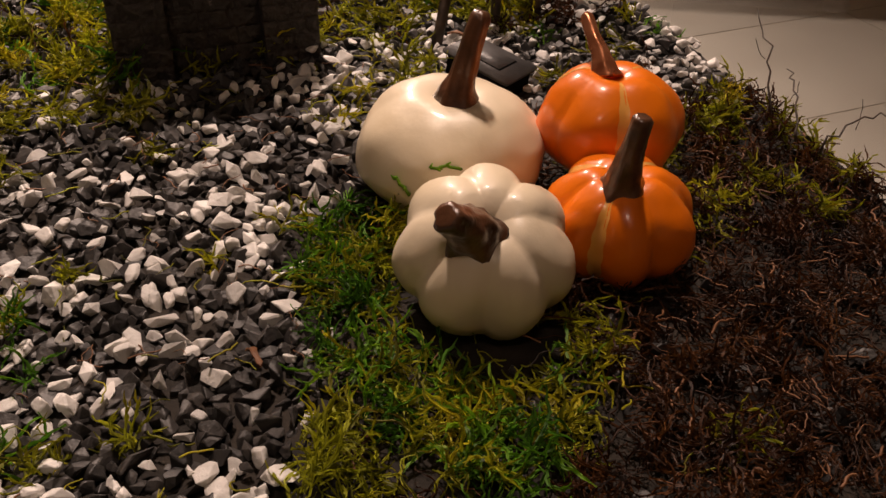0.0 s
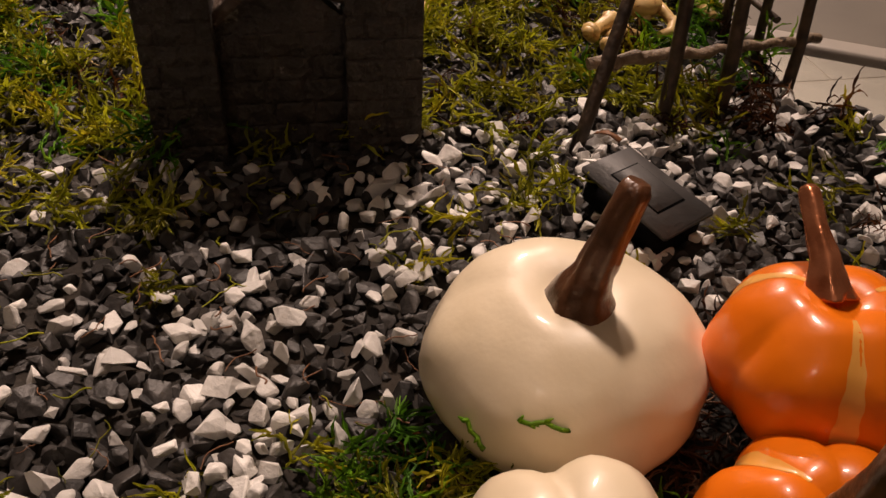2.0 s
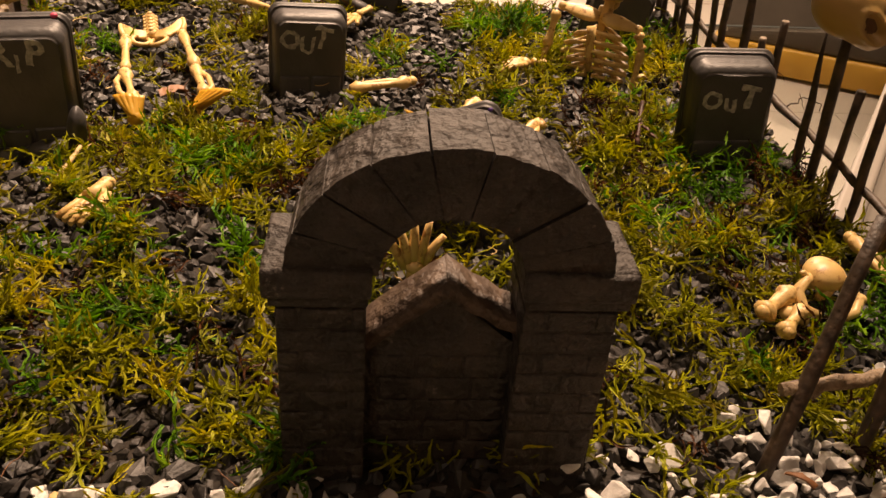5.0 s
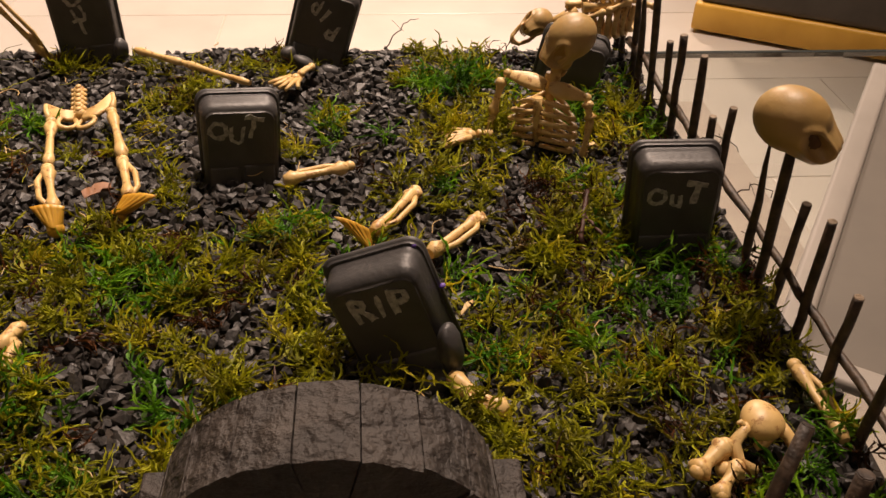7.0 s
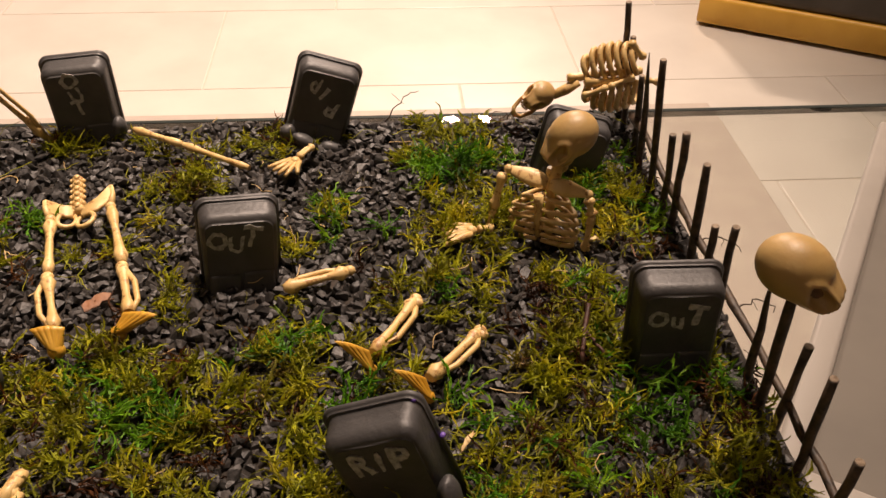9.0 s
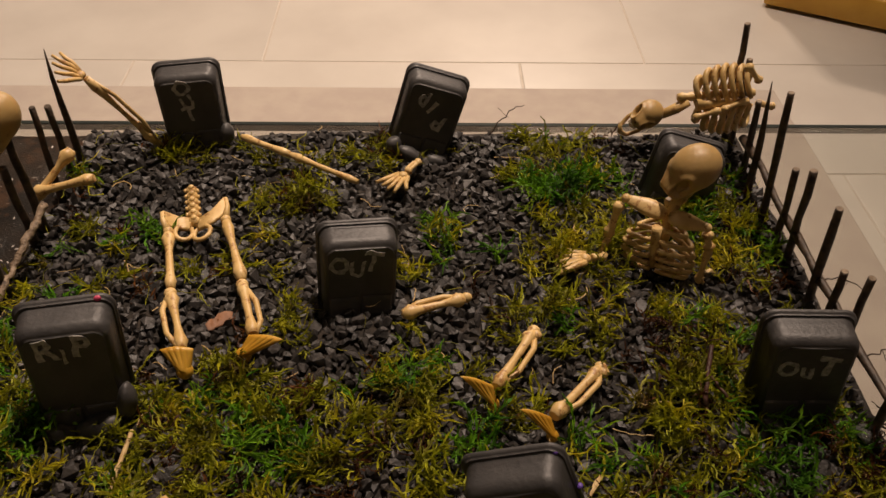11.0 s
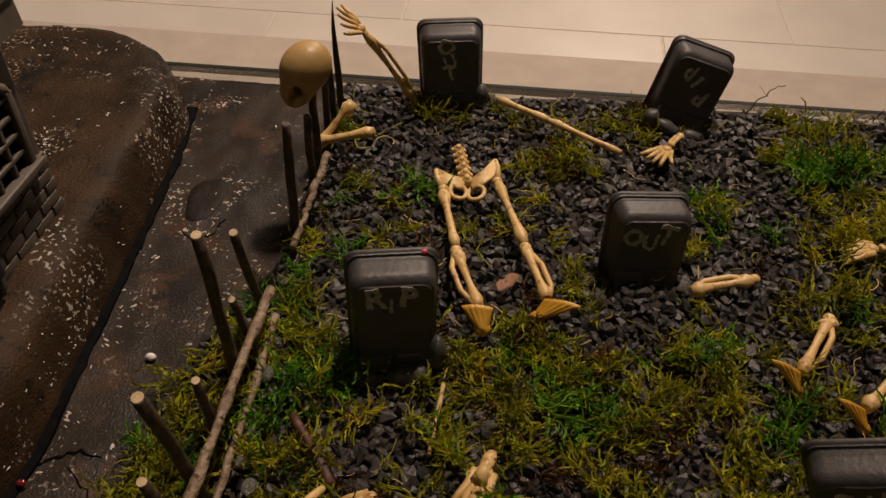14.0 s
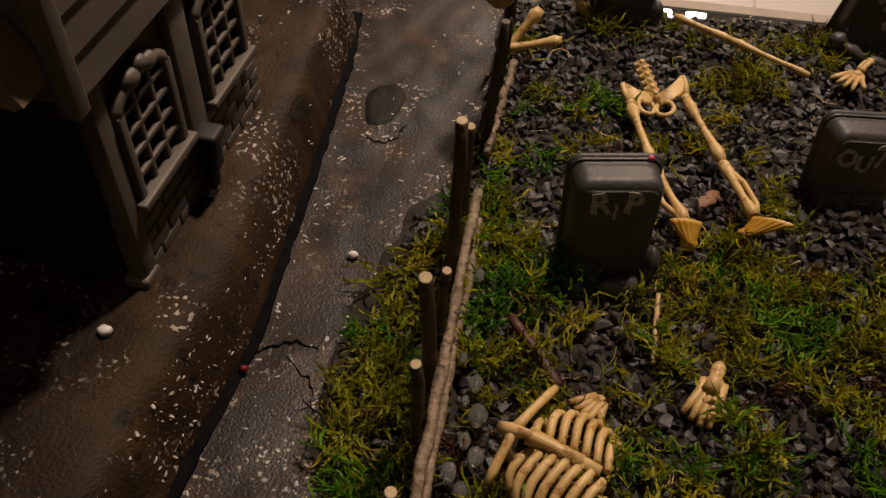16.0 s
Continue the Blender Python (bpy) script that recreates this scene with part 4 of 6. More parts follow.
def skull(g, c, ahead, up, size, jaw=True, gape=0.0, shut=False):
    """Cranium with brow, eye sockets, nose hole, muzzle and jaw. size: length from the nose to the back; shut: a solid lower face."""
    x = Vector(ahead).normalized()
    y = Vector(up).cross(x).normalized()
    z = x.cross(y)
    m = Matrix((x, y, z)).transposed()
    h = size / 2.04
    eyes = [Vector((0.60, 0.64 * sy, -0.02)).normalized() for sy in (-1, 1)]
    nose = Vector((0.97, 0, -0.22)).normalized()

    def step01(t):
        t = max(0.0, min(1.0, t))
        return t * t * (3 - 2 * t)

    def warp(p):
        t = step01((p.x - 0.20) / 0.40) * step01((0.30 - p.z) / 0.32)
        q = Vector((0.84 * p.x - 0.20 + 0.36 * t, p.y * 0.72 * (1 - 0.20 * t), 0.72 * p.z + 0.05 - 0.16 * t))
        for e in eyes:
            d = (p - e).length
            q += e * 0.085 * math.exp(-((d - 0.40) / 0.09) ** 2)
            q -= Vector((0.60, e.y * 0.60, 0.0)) * 0.40 * step01((0.35 - d) / 0.14)
        q -= Vector((0.14, 0, 0)) * step01((0.16 - (p - nose).length) / 0.08)
        return q

    # Faces inside the eye and nose holes take a brown for their shade.
    plain = Geo().ball((0, 0, 0), 1, 44)
    for k, fc in enumerate(plain.f):
        p = sum((Vector(plain.v[i]) for i in fc), Vector()) / len(fc)
        if min((p - e).length for e in eyes) < 0.20 or (p - nose).length < 0.11:
            g.dark.append(len(g.f) + k)
    part_ = Geo().ball((0, 0, 0), 1, 44, warp)
    if shut:
        part_.ball((0.40, 0, -0.46), (0.40, 0.37, 0.40), 16)
        part_.ball((0.60, 0, -0.80), (0.25, 0.27, 0.20), 12)
        for sy in (-1, 1):
            part_.tube([(0.10, 0.50 * sy, -0.16), (0.42, 0.46 * sy, -0.24), (0.62, 0.34 * sy, -0.30)], [0.07, 0.09, 0.07], 8)
    elif jaw:
        for sy in (-1, 1):
            part_.tube([(0.05, 0.46 * sy, -0.40), (0.16, 0.46 * sy, -0.78 - gape * 0.3), (0.55, 0.30 * sy, -0.82 - gape), (0.84, 0.0, -0.80 - gape * 1.2)], [0.10, 0.11, 0.12, 0.13], 9)
        for k in range(6):
            part_.ball((0.90 - 0.02 * abs(k - 2.5) ** 2, (k - 2.5) * 0.09, -0.60), (0.06, 0.045, 0.10), 5)
            part_.ball((0.84 - 0.02 * abs(k - 2.5) ** 2, (k - 2.5) * 0.09, -0.72 - gape), (0.05, 0.04, 0.08), 5)
    q = Matrix.Translation(c) @ (m.to_4x4()) @ Matrix.Scale(h, 4)
    part_.moved(q)
    return g.add(part_.v, part_.f)


def ribs(g, low, high, front, rx, ry, n=7, r=0.0010, collar=True, bow=0.0006, droop=0.0):
    """A rib cage round a spine from low to high, opening towards front."""
    a, b = Vector(low), Vector(high)
    axis = (b - a).normalized()
    f = Vector(front)
    f = (f - axis * f.dot(axis)).normalized()
    s = axis.cross(f)
    spine = bent(a - axis * 0.004, b + axis * 0.005, 0, 16)
    g.tube(spine, [0.0017 * (1.25 if i % 2 else 0.9) for i in range(17)], 8)
    for k in range(n):
        t = (k + 0.4) / n
        c = a.lerp(b, t)
        w = (0.72 + 0.42 * math.sin(math.pi * min(1, 0.15 + t * 0.8))) * (1.0 if t < 0.8 else 0.86)
        for sd in (-1, 1):
            pts = []
            for i in range(10):
                an = math.pi * (0.06 + 0.91 * i / 9)
                pts.append(c + f * (ry * w * (1 - math.cos(an))) + s * sd * rx * w * math.sin(an) - axis * (0.14 * ry * (1 - math.cos(an)) + bow * math.sin(2 * an) + droop * math.sin(an)))
            g.tube(pts, [r * 0.9] + [r] * 8 + [r * 0.85], 7)
    st = [a.lerp(b, t) + f * (ry * 2.05) - axis * 0.2 * ry for t in (0.12, 0.4, 0.75, 1.0)]
    g.tube(st, [r * 1.1, r * 1.5, r * 1.7, r * 2.0], 8)
    if collar:
        for sd in (-1, 1):
            g.tube([b + f * ry * 1.9, b + f * ry * 1.0 + s * sd * rx * 0.8 + axis * 0.001, b + f * ry * 0.4 + s * sd * rx * 1.45], [r * 1.2, r * 1.0, r * 1.5], 7)
    return g


def bony(name, g, parent, material=M_BONE, label=""):
    """One part of a toy skeleton; shade in the sockets is painted brown."""
    ob = part(name, g, material, parent, label)
    if g.dark:
        ob.data.materials.append(M_SOCKET)
        for k in g.dark:
            ob.data.polygons[k].material_index = 1
    return ob


def toy(name, at, label, category="skeleton part"):
    return thing(name, at, label, category, "toy skeleton pieces")


def blade(tip, root, lift, wide):
    """A flat shoulder blade that widens towards the neck, with a rounded tip."""
    a, b = Vector(tip), Vector(root)
    d = (b - a).normalized()
    n = Vector(lift)
    n = (n - d * n.dot(d)).normalized()
    g = Geo().tube([a.lerp(b, k / 6) + n * 0.0006 * math.sin(math.pi * k / 6) for k in range(7)], [wide * q for q in (0.42, 0.60, 0.78, 0.95, 1.0, 0.9, 0.55)], 12)
    g.v = [tuple(Vector(p) - n * (Vector(p) - a).dot(n) * 0.58) for p in g.v]
    return g.ball(a, wide * 0.50, 8)


def shin(knee, ankle, side, r=0.0013):
    g = pair(Geo(), knee, ankle, r, 0.0022, Vector(side))
    return g.ball(knee, (r * 1.6, r * 1.6, r * 1.35), 8).ball(Vector(knee) + Vector((0.0006, -0.0022, 0.0004)), (r * 1.35, r * 1.3, r * 1.1), 8)


# lower half lying on its back
legs = toy("toy_skeleton", (-0.0852, 0.2261, 0.0), "toy skeleton pelvis and legs half sunk in black gravel", "skeleton")
pel = Vector((-0.0845, 0.2228, 0.0036))
g = Geo()
for i in range(6):
    p = Vector((-0.0900, 0.2440, 0.0046)).lerp(pel + Vector((-0.0006, 0.0022, 0.001)), i / 5)
    g.ball(p, (0.0025, 0.0021, 0.0023), 9)
    g.ball(p + Vector((0, 0, 0.0020)), (0.0012, 0.0013, 0.0009), 6)
    for sd in (-1, 1):
        g.ball(p + Vector((0.0023 * sd, -0.0004, 0.0004)), (0.0008, 0.0010, 0.0009), 6)
bony("spine", g, legs)
for sd, wing, hip in ((-1, (-0.0972, 0.2272, 0.0072), (-0.0936, 0.2190, 0.0046)), (1, (-0.0750, 0.2356, 0.0076), (-0.0735, 0.2258, 0.0048))):
    w, hp = Vector(wing), Vector(hip)
    g = Geo()
    for k in range(8):
        u = 0.11 * k
        root = pel + Vector((sd * 0.0014, 0.0022 - 0.0050 * u, 0.0012 - 0.0006 * u))
        rim = w.lerp(hp, u * 0.8) + (w - pel).normalized() * 0.0010 * math.sin(math.pi * u)
        g.tube([root, root.lerp(rim, 0.5) + Vector((0, 0, -0.0010)), rim], [0.0012, 0.0010, 0.0008], 7)
    g.tube([w, w.lerp(hp, 0.45) + (w - pel).normalized() * 0.0010, hp], [0.0009, 0.0010, 0.0017], 8)
    ring = [pel + Vector((sd * 0.0034, -0.0040, 0.0006)) + Vector((math.cos(a) * 0.0031, math.sin(a) * 0.0040, 0.0008 * math.cos(a) * sd)) for a in [2 * math.pi * k / 16 for k in range(17)]]
    g.tube(ring, 0.0009, 8, False)
    g.ball(hp, (0.0020, 0.0020, 0.0019), 8)
    bony("pelvis", g, legs)
for hip, knee, ankle, sd, heel, lt, rt in (((-0.0938, 0.2190, 0.0042), (-0.0860, 0.1882, 0.0042), (-0.0756, 0.1590, 0.0056), -1, (-0.0741, 0.1528, 0.0022), (-0.0815, 0.1560, 0.0086), (-0.0712, 0.1568, 0.0082)), ((-0.0734, 0.2256, 0.0046), (-0.0620, 0.1922, 0.0046), (-0.0538, 0.1648, 0.0060), 1, (-0.0567, 0.1592, 0.0022), (-0.0548, 0.1632, 0.0078), (-0.0432, 0.1590, 0.0100))):
    bony("thigh", bone(Geo(), hip, knee, 0.0017, 1.4), legs)
    bony("shin", shin(Vector(knee) + Vector((0.0003, -0.0020, 0)), ankle, (0.0032 * sd, -0.0008, 0), 0.0014), legs)
    bony("foot", foot(Geo(), heel, lt, rt, 0.0050, 0.0038, 0.25), legs, M_FOOT, "translucent amber foot")

# two lower legs kicked up from the moss
for knee, ankle, heel, tip, top in (((0.0382, 0.1690, 0.0034), (0.0240, 0.1440, 0.0045), (0.0232, 0.1405, 0.0006), (0.0126, 0.1415, 0.0125), (0.0228, 0.1425, 0.0070)), ((0.0580, 0.1528, 0.0034), (0.0407, 0.1330, 0.0040), (0.0402, 0.1285, 0.0004), (0.0298, 0.1300, 0.0112), (0.0394, 0.1310, 0.0062))):
    leg = toy("toy_leg_bone", (heel[0], heel[1], 0.0), "toy skeleton lower leg sticking out of the gravel")
    bony("shin", shin(knee, ankle, (0.0030, -0.0006, -0.0002), 0.0014), leg)
    bony("foot", foot(Geo(), heel, tip, top, 0.0036, 0.0030, 0.28), leg, M_FOOT, "translucent amber foot with ridged toes")

arm = toy("toy_arm_bone", (0.005, 0.186, 0.0), "pale toy forearm bones beside a tombstone")
g = pair(Geo(), (-0.0058, 0.1762, 0.0040), (0.0158, 0.1836, 0.0044), 0.0014, 0.002, Vector((-0.0010, 0.0026, 0)))
bony("forearm", g.ball((0.0162, 0.1838, 0.0046), (0.0021, 0.0018, 0.0018), 8), arm)

# long thin arm and small open palm near the far edge
arm = toy("toy_arm_bone", (-0.05, 0.268, 0.0), "long thin toy arm bone lying on gravel")
bony("upper_arm", bone(Geo(), (-0.0765, 0.2825, 0.0050), (-0.0545, 0.2700, 0.0045), 0.0015, 1.3), arm)
bony("forearm", bone(Geo(), (-0.0545, 0.2700, 0.0045), (-0.0250, 0.2520, 0.0035), 0.0013, 1.3), arm)
arm = toy("toy_arm_bone", (-0.0055, 0.258, 0.0), "small pale toy skeleton palm with spread fingers under a tombstone")
bony("palm", palm(Geo(), (-0.0055, 0.2580, 0.0040), (-0.60, -0.85, -0.05), (0.85, -0.55, 0.0), 0.0135, 1.0, 0.00095), arm)
bony("forearm", pair(Geo(), (0.0000, 0.2655, 0.0048), (-0.0055, 0.2580, 0.0040), 0.0010, 0.0014), arm)

# raised arm at the far corner
arm = toy("toy_arm_bone", (-0.111, 0.282, 0.0), "toy skeleton arm reaching up with spread fingers")
bony("forearm", pair(Geo(), (-0.1128, 0.2815, 0.0020), (-0.1310, 0.2715, 0.0390), 0.0012, 0.0018, Vector((0.0022, 0.0006, 0.0012))), arm)
bony("upper_arm", bone(Geo(), (-0.1100, 0.2830, -0.0030), (-0.1180, 0.2785, 0.0140), 0.0013, 1.3), arm)
bony("palm", palm(Geo(), (-0.1310, 0.2715, 0.0390), (-0.60, -0.30, 0.75), (-0.3, 0.9, 0.2), 0.0138, 1.45, 0.0008, 0.12), arm)

# raised palm behind the archway
arm = toy("toy_arm_bone", (0.0142, 0.0622, 0.0), "pale toy skeleton palm sticking up behind the archway")
bony("palm", palm(Geo(), (0.0142, 0.0622, 0.0046), (0.0, 0.03, 1.0), (1, 0.15, 0), 0.0150, 1.0, 0.0011, 0.02), arm)
bony("wrist", bone(Geo(), (0.0144, 0.0622, -0.0060), (0.0142, 0.0622, 0.0068), 0.0018, 1.1), arm)

# crossed bones on the broken fence
for a, b in (((-0.1440, 0.2290, 0.0120), (-0.1310, 0.2420, 0.0255)), ((-0.1445, 0.2300, 0.0140), (-0.1215, 0.2330, 0.0190))):
    bony("bone", bone(Geo(), a, b, 0.0018, 1.5), toy("toy_bone", a, "pale toy arm bone laid across the broken fence", "bone"))

# torso rising from the moss
tor = toy("toy_skeleton", (0.089, 0.213, 0.0), "toy skeleton rising waist deep from the moss", "skeleton")
bony("rib_cage", ribs(Geo(), (0.0905, 0.2105, 0.0010), (0.0898, 0.2130, 0.0200), (-0.55, -0.83, 0.05), 0.0116, 0.0054, 6, 0.00098, False, 0.0010, 0.0035), tor)
for tip, root, sh, el, wr in (((0.0742, 0.2150, 0.0240), (0.0872, 0.2080, 0.0222), (0.0722, 0.2146, 0.0222), (0.0690, 0.2115, 0.0090), (0.0672, 0.2085, 0.0010)), ((0.1020, 0.2045, 0.0190), (0.0880, 0.2065, 0.0224), (0.1018, 0.2034, 0.0176), (0.1036, 0.2015, 0.0118), (0.1018, 0.1995, -0.0040))):
    bony("shoulder_blade", blade(tip, root, (-0.3, -0.5, 0.8), 0.0034), tor)
    g = bone(Geo(), sh, el, 0.0016, 1.5)
    bony("arm", bone(g, el, wr, 0.0014, 1.35), tor)
bony("neck", Geo().tube([(0.0900, 0.2105, 0.0200), (0.0912, 0.2115, 0.0250), (0.0920, 0.2120, 0.0300)], [0.0024, 0.0021, 0.0024], 10), tor)
g = skull(Geo(), (0.0945, 0.2138, 0.0368), (-0.86, -0.22, -0.46), (-0.44, -0.06, 0.90), 0.0226, shut=True)
g.dark = []
bony("skull", g, tor, M_SKULL, "waxy tan skull with its jaw")
arm = toy("toy_arm_bone", (0.0655, 0.204, 0.0), "toy skeleton palm resting flat on the moss")
bony("palm", palm(Geo(), (0.0625, 0.2036, 0.0056), (-1, -0.12, -0.08), (0.1, 1, 0), 0.0140, 0.9, 0.0012), arm)
bony("wrist", bone(Geo(), (0.0625, 0.2036, 0.0056), (0.0680, 0.2060, 0.0040), 0.0015, 1.2), arm)

# torso hanging on the corner of the fence
tor = toy("toy_skeleton", (0.122, 0.285, 0.0), "toy skeleton torso slumped over the corner of the fence", "skeleton")
bony("rib_cage", ribs(Geo(), (0.1385, 0.2890, 0.0240), (0.1150, 0.2900, 0.0215), (-0.05, -0.95, 0.20), 0.0128, 0.0052, 7, 0.00125, False, 0.0022), tor)
bony("arm", bone(bone(Geo(), (0.1138, 0.2755, 0.0200), (0.1245, 0.2755, 0.0238), 0.0013, 1.4), (0.1245, 0.2755, 0.0238), (0.1352, 0.2760, 0.0284), 0.0013, 1.4), tor)
bony("neck", Geo().tube([(0.1150, 0.2895, 0.0195), (0.1100, 0.2885, 0.0165), (0.1040, 0.2875, 0.0140)], [0.0022, 0.0024, 0.0019], 9), tor)
bony("arm", bone(Geo(), (0.1395, 0.2800, 0.0345), (0.1325, 0.2805, 0.0420), 0.0015, 1.3), tor)
bony("arm", bone(Geo(), (0.1385, 0.2760, 0.0270), (0.1460, 0.2745, 0.0262), 0.0015, 1.3), tor)
bony("skull", skull(Geo(), (0.0975, 0.2865, 0.0145), (-0.62, -0.74, 0.10), (0.55, -0.35, 0.75), 0.0165, True, 0.55), tor, M_SKULL, "tan skull with a gaping jaw")

# skulls on fence posts
g = skull(Geo(), (0.1338, 0.1150, 0.0557), (0.80, -0.56, -0.20), (0.1, -0.15, 1), 0.0240, False)
bony("skull", g, toy("skull", (0.1316, 0.115, 0.043), "tan toy skull speared on two twig fence posts", "skull"), M_SKULL)
g = skull(Geo(), (-0.1420, 0.2150, 0.0535), (-0.58, -0.40, -0.62), (-0.5, -0.3, 0.8), 0.0236, False)
bony("skull", g, toy("skull", (-0.142, 0.215, 0.042), "tan toy skull speared on a broken fence post", "skull"), M_SKULL)

# rib cage and foot lying near the street fence
cage = toy("toy_skeleton", (-0.112, 0.067, 0.0), "toy rib cage lying on its back in the moss", "skeleton")
bony("rib_cage", ribs(Geo(), (-0.0990, 0.0615, -0.0010), (-0.1195, 0.0690, -0.0005), (0.02, 0.06, 1.0), 0.0142, 0.0060, 7, 0.0012, False, 0.0022), cage)
bony("breastbone", Geo().tube([(-0.1250, 0.0708, 0.0108), (-0.1222, 0.0698, 0.0122), (-0.1180, 0.0684, 0.0134), (-0.1110, 0.0658, 0.0136), (-0.1045, 0.0636, 0.0128)], [0.0017, 0.0018, 0.0013, 0.0014, 0.0018], 10), cage)
for tip in ((-0.1120, 0.0868, 0.0080), (-0.1262, 0.0570, 0.0075)):
    bony("collar_bone", Geo().tube(bent((-0.1212, 0.0702, 0.0122), tip, 0.0006, 5), [0.0016, 0.0013, 0.0012, 0.0012, 0.0013, 0.0010], 9), cage)
toe = toy("toy_foot_bone", (-0.0695, 0.1000, 0.0), "pale toy skeleton foot with long toes on the moss")
g = palm(Geo(), (-0.0690, 0.1005, 0.0060), (-0.0045, -0.0140, -0.0022), (1, -0.25, 0), 0.0168, 0.62, 0.0012)
g.tube([(-0.0682, 0.1040, 0.0056), (-0.0686, 0.1022, 0.0062), (-0.0700, 0.0980, 0.0064), (-0.0712, 0.0945, 0.0058)], [0.0014, 0.0021, 0.0018, 0.0026], 10)
bony("foot", g, toe)
palm_ = toy("toy_foot_bone", (-0.0985, 0.09, 0.0), "pale broken toy skeleton foot beside a stick")
bony("foot", palm(Geo(), (-0.0985, 0.0900, 0.0030), (-0.6, -0.7, 0), (0.7, -0.6, 0), 0.010, 1.0, 0.0011), palm_)

# pelvis and loose bones near the short fence
hip = toy("toy_pelvis_bone", (0.1140, 0.0550, 0.0), "pale arched toy pelvis bone half sunk in the moss", "bone")
g = Geo().ball((0.1146, 0.0598, 0.0076), 1, 20, lambda p: Vector((p.x * 0.0044 * (1.15 - 0.25 * p.y), p.y * 0.0056, p.z * 0.0038)))
bony("wing", g, hip)
g = Geo().tube([(0.1175, 0.0588, 0.0078), (0.1200, 0.0556, 0.0062), (0.1213, 0.0525, 0.0046), (0.1196, 0.0498, 0.0034), (0.1162, 0.0484, 0.0030)], [0.0020, 0.0015, 0.0016, 0.0013, 0.0012], 10)
bony("arch", g.ball((0.1216, 0.0530, 0.0050), (0.0019, 0.0016, 0.0014), 8), hip)
g = Geo().tube([(0.1118, 0.0588, 0.0080), (0.1092, 0.0566, 0.0078), (0.1064, 0.0545, 0.0062), (0.1072, 0.0508, 0.0036), (0.1108, 0.0488, 0.0028)], [0.0017, 0.0013, 0.0017, 0.0015, 0.0012], 10)
g.tube([(0.1098, 0.0570, 0.0080), (0.1086, 0.0580, 0.0094), (0.1074, 0.0574, 0.0096)], [0.0009, 0.0007, 0.0003], 7)
bony("arch", g, hip)
for p, q in (((0.1030, 0.0535, 0.0036), (0.0026, 0.0024, 0.0026)), ((0.1036, 0.0500, 0.0026), (0.0022, 0.0022, 0.0022)), ((0.1062, 0.0486, 0.0024), (0.0019, 0.0020, 0.0020))):
    bony("socket", Geo().ball(p, q, 10, lambda v: v * (1 + 0.12 * noise.noise(v * 1.6))), hip)
bony("spine", Geo().tube([(0.1122, 0.0548, 0.0040), (0.1142, 0.0552, 0.0050), (0.1158, 0.0560, 0.0060)], [0.0010, 0.0014, 0.0011], 8), hip)
for a, b, r in (((0.1045, 0.0545, 0.0060), (0.0955, 0.0475, 0.0045), 0.0020), ((0.1065, 0.0500, 0.0045), (0.0990, 0.0420, 0.0030), 0.0017)):
    bony("bone", bone(Geo(), a, b, r, 1.4), toy("toy_bone", b, "pale toy bone half hidden in the moss", "bone"))
arm = toy("toy_leg_bone", (0.133, 0.07, 0.0), "toy skeleton shin bones lying along the twig fence")
bony("shin", shin((0.1308, 0.0785, 0.0066), (0.1340, 0.0550, 0.0045), (0.0034, 0.0010, -0.0010), 0.0012), arm)
arm = toy("toy_arm_bone", (0.05, 0.074, 0.0), "pale toy forearm bones under a leaning tombstone")
bony("forearm", pair(Geo(), (0.0430, 0.0810, 0.0044), (0.0555, 0.0685, 0.0040), 0.0015, 0.0020), arm)


# ---- street, pavement and house ----
KERB = [(-0.2, -0.2060), (0.0, -0.2055), (0.045, -0.2045), (0.094, -0.1990), (0.1665, -0.2016), (0.2348, -0.2049), (0.30, -0.2130)]


def kerb_x(y):
    """Foot of the pavement's edge along the street."""
    for (a, p), (b, q) in zip(KERB, KERB[1:]):
        if y <= b:
            return p + (q - p) * (y - a) / (b - a)
    return KERB[-1][1]


def street_z(x, y):
    return -0.0045 + 0.0008 * noise.noise((x * 35, y * 35, 3)) + 0.0004 * noise.noise((x * 110, y * 110, 3)) + 0.00015 * noise.noise((x * 400, y * 400, 3))


solid("street", sheet(-0.2300, -0.1405, -0.20, 0.2965, 0.0022, street_z, TOP), M_STREET, "black painted miniature street with worn rough surface", "street", kind="structure")


SLAB_Z = 0.0193


# rolled edge: distance in from the kerb line, height
ROLLED = [(0.0014, -0.0010), (0.0024, 0.0030), (0.0034, 0.0070), (0.0046, 0.0106), (0.0064, 0.0142), (0.0092, 0.0170), (0.0130, 0.0186), (0.0180, SLAB_Z - 0.0002)]


def edge_z(inset):
    for (a, p), (b, q) in zip(ROLLED, ROLLED[1:]):
        if inset <= b:
            return p + (q - p) * (inset - a) / (b - a)
    return SLAB_Z


def slab_rough(x, y):
    return 0.0009 * noise.noise((x * 50, y * 50, 2)) + 0.0008 * abs(noise.noise((x * 130, y * 130, 6))) + 0.0003 * noise.noise((x * 420, y * 420, 6))


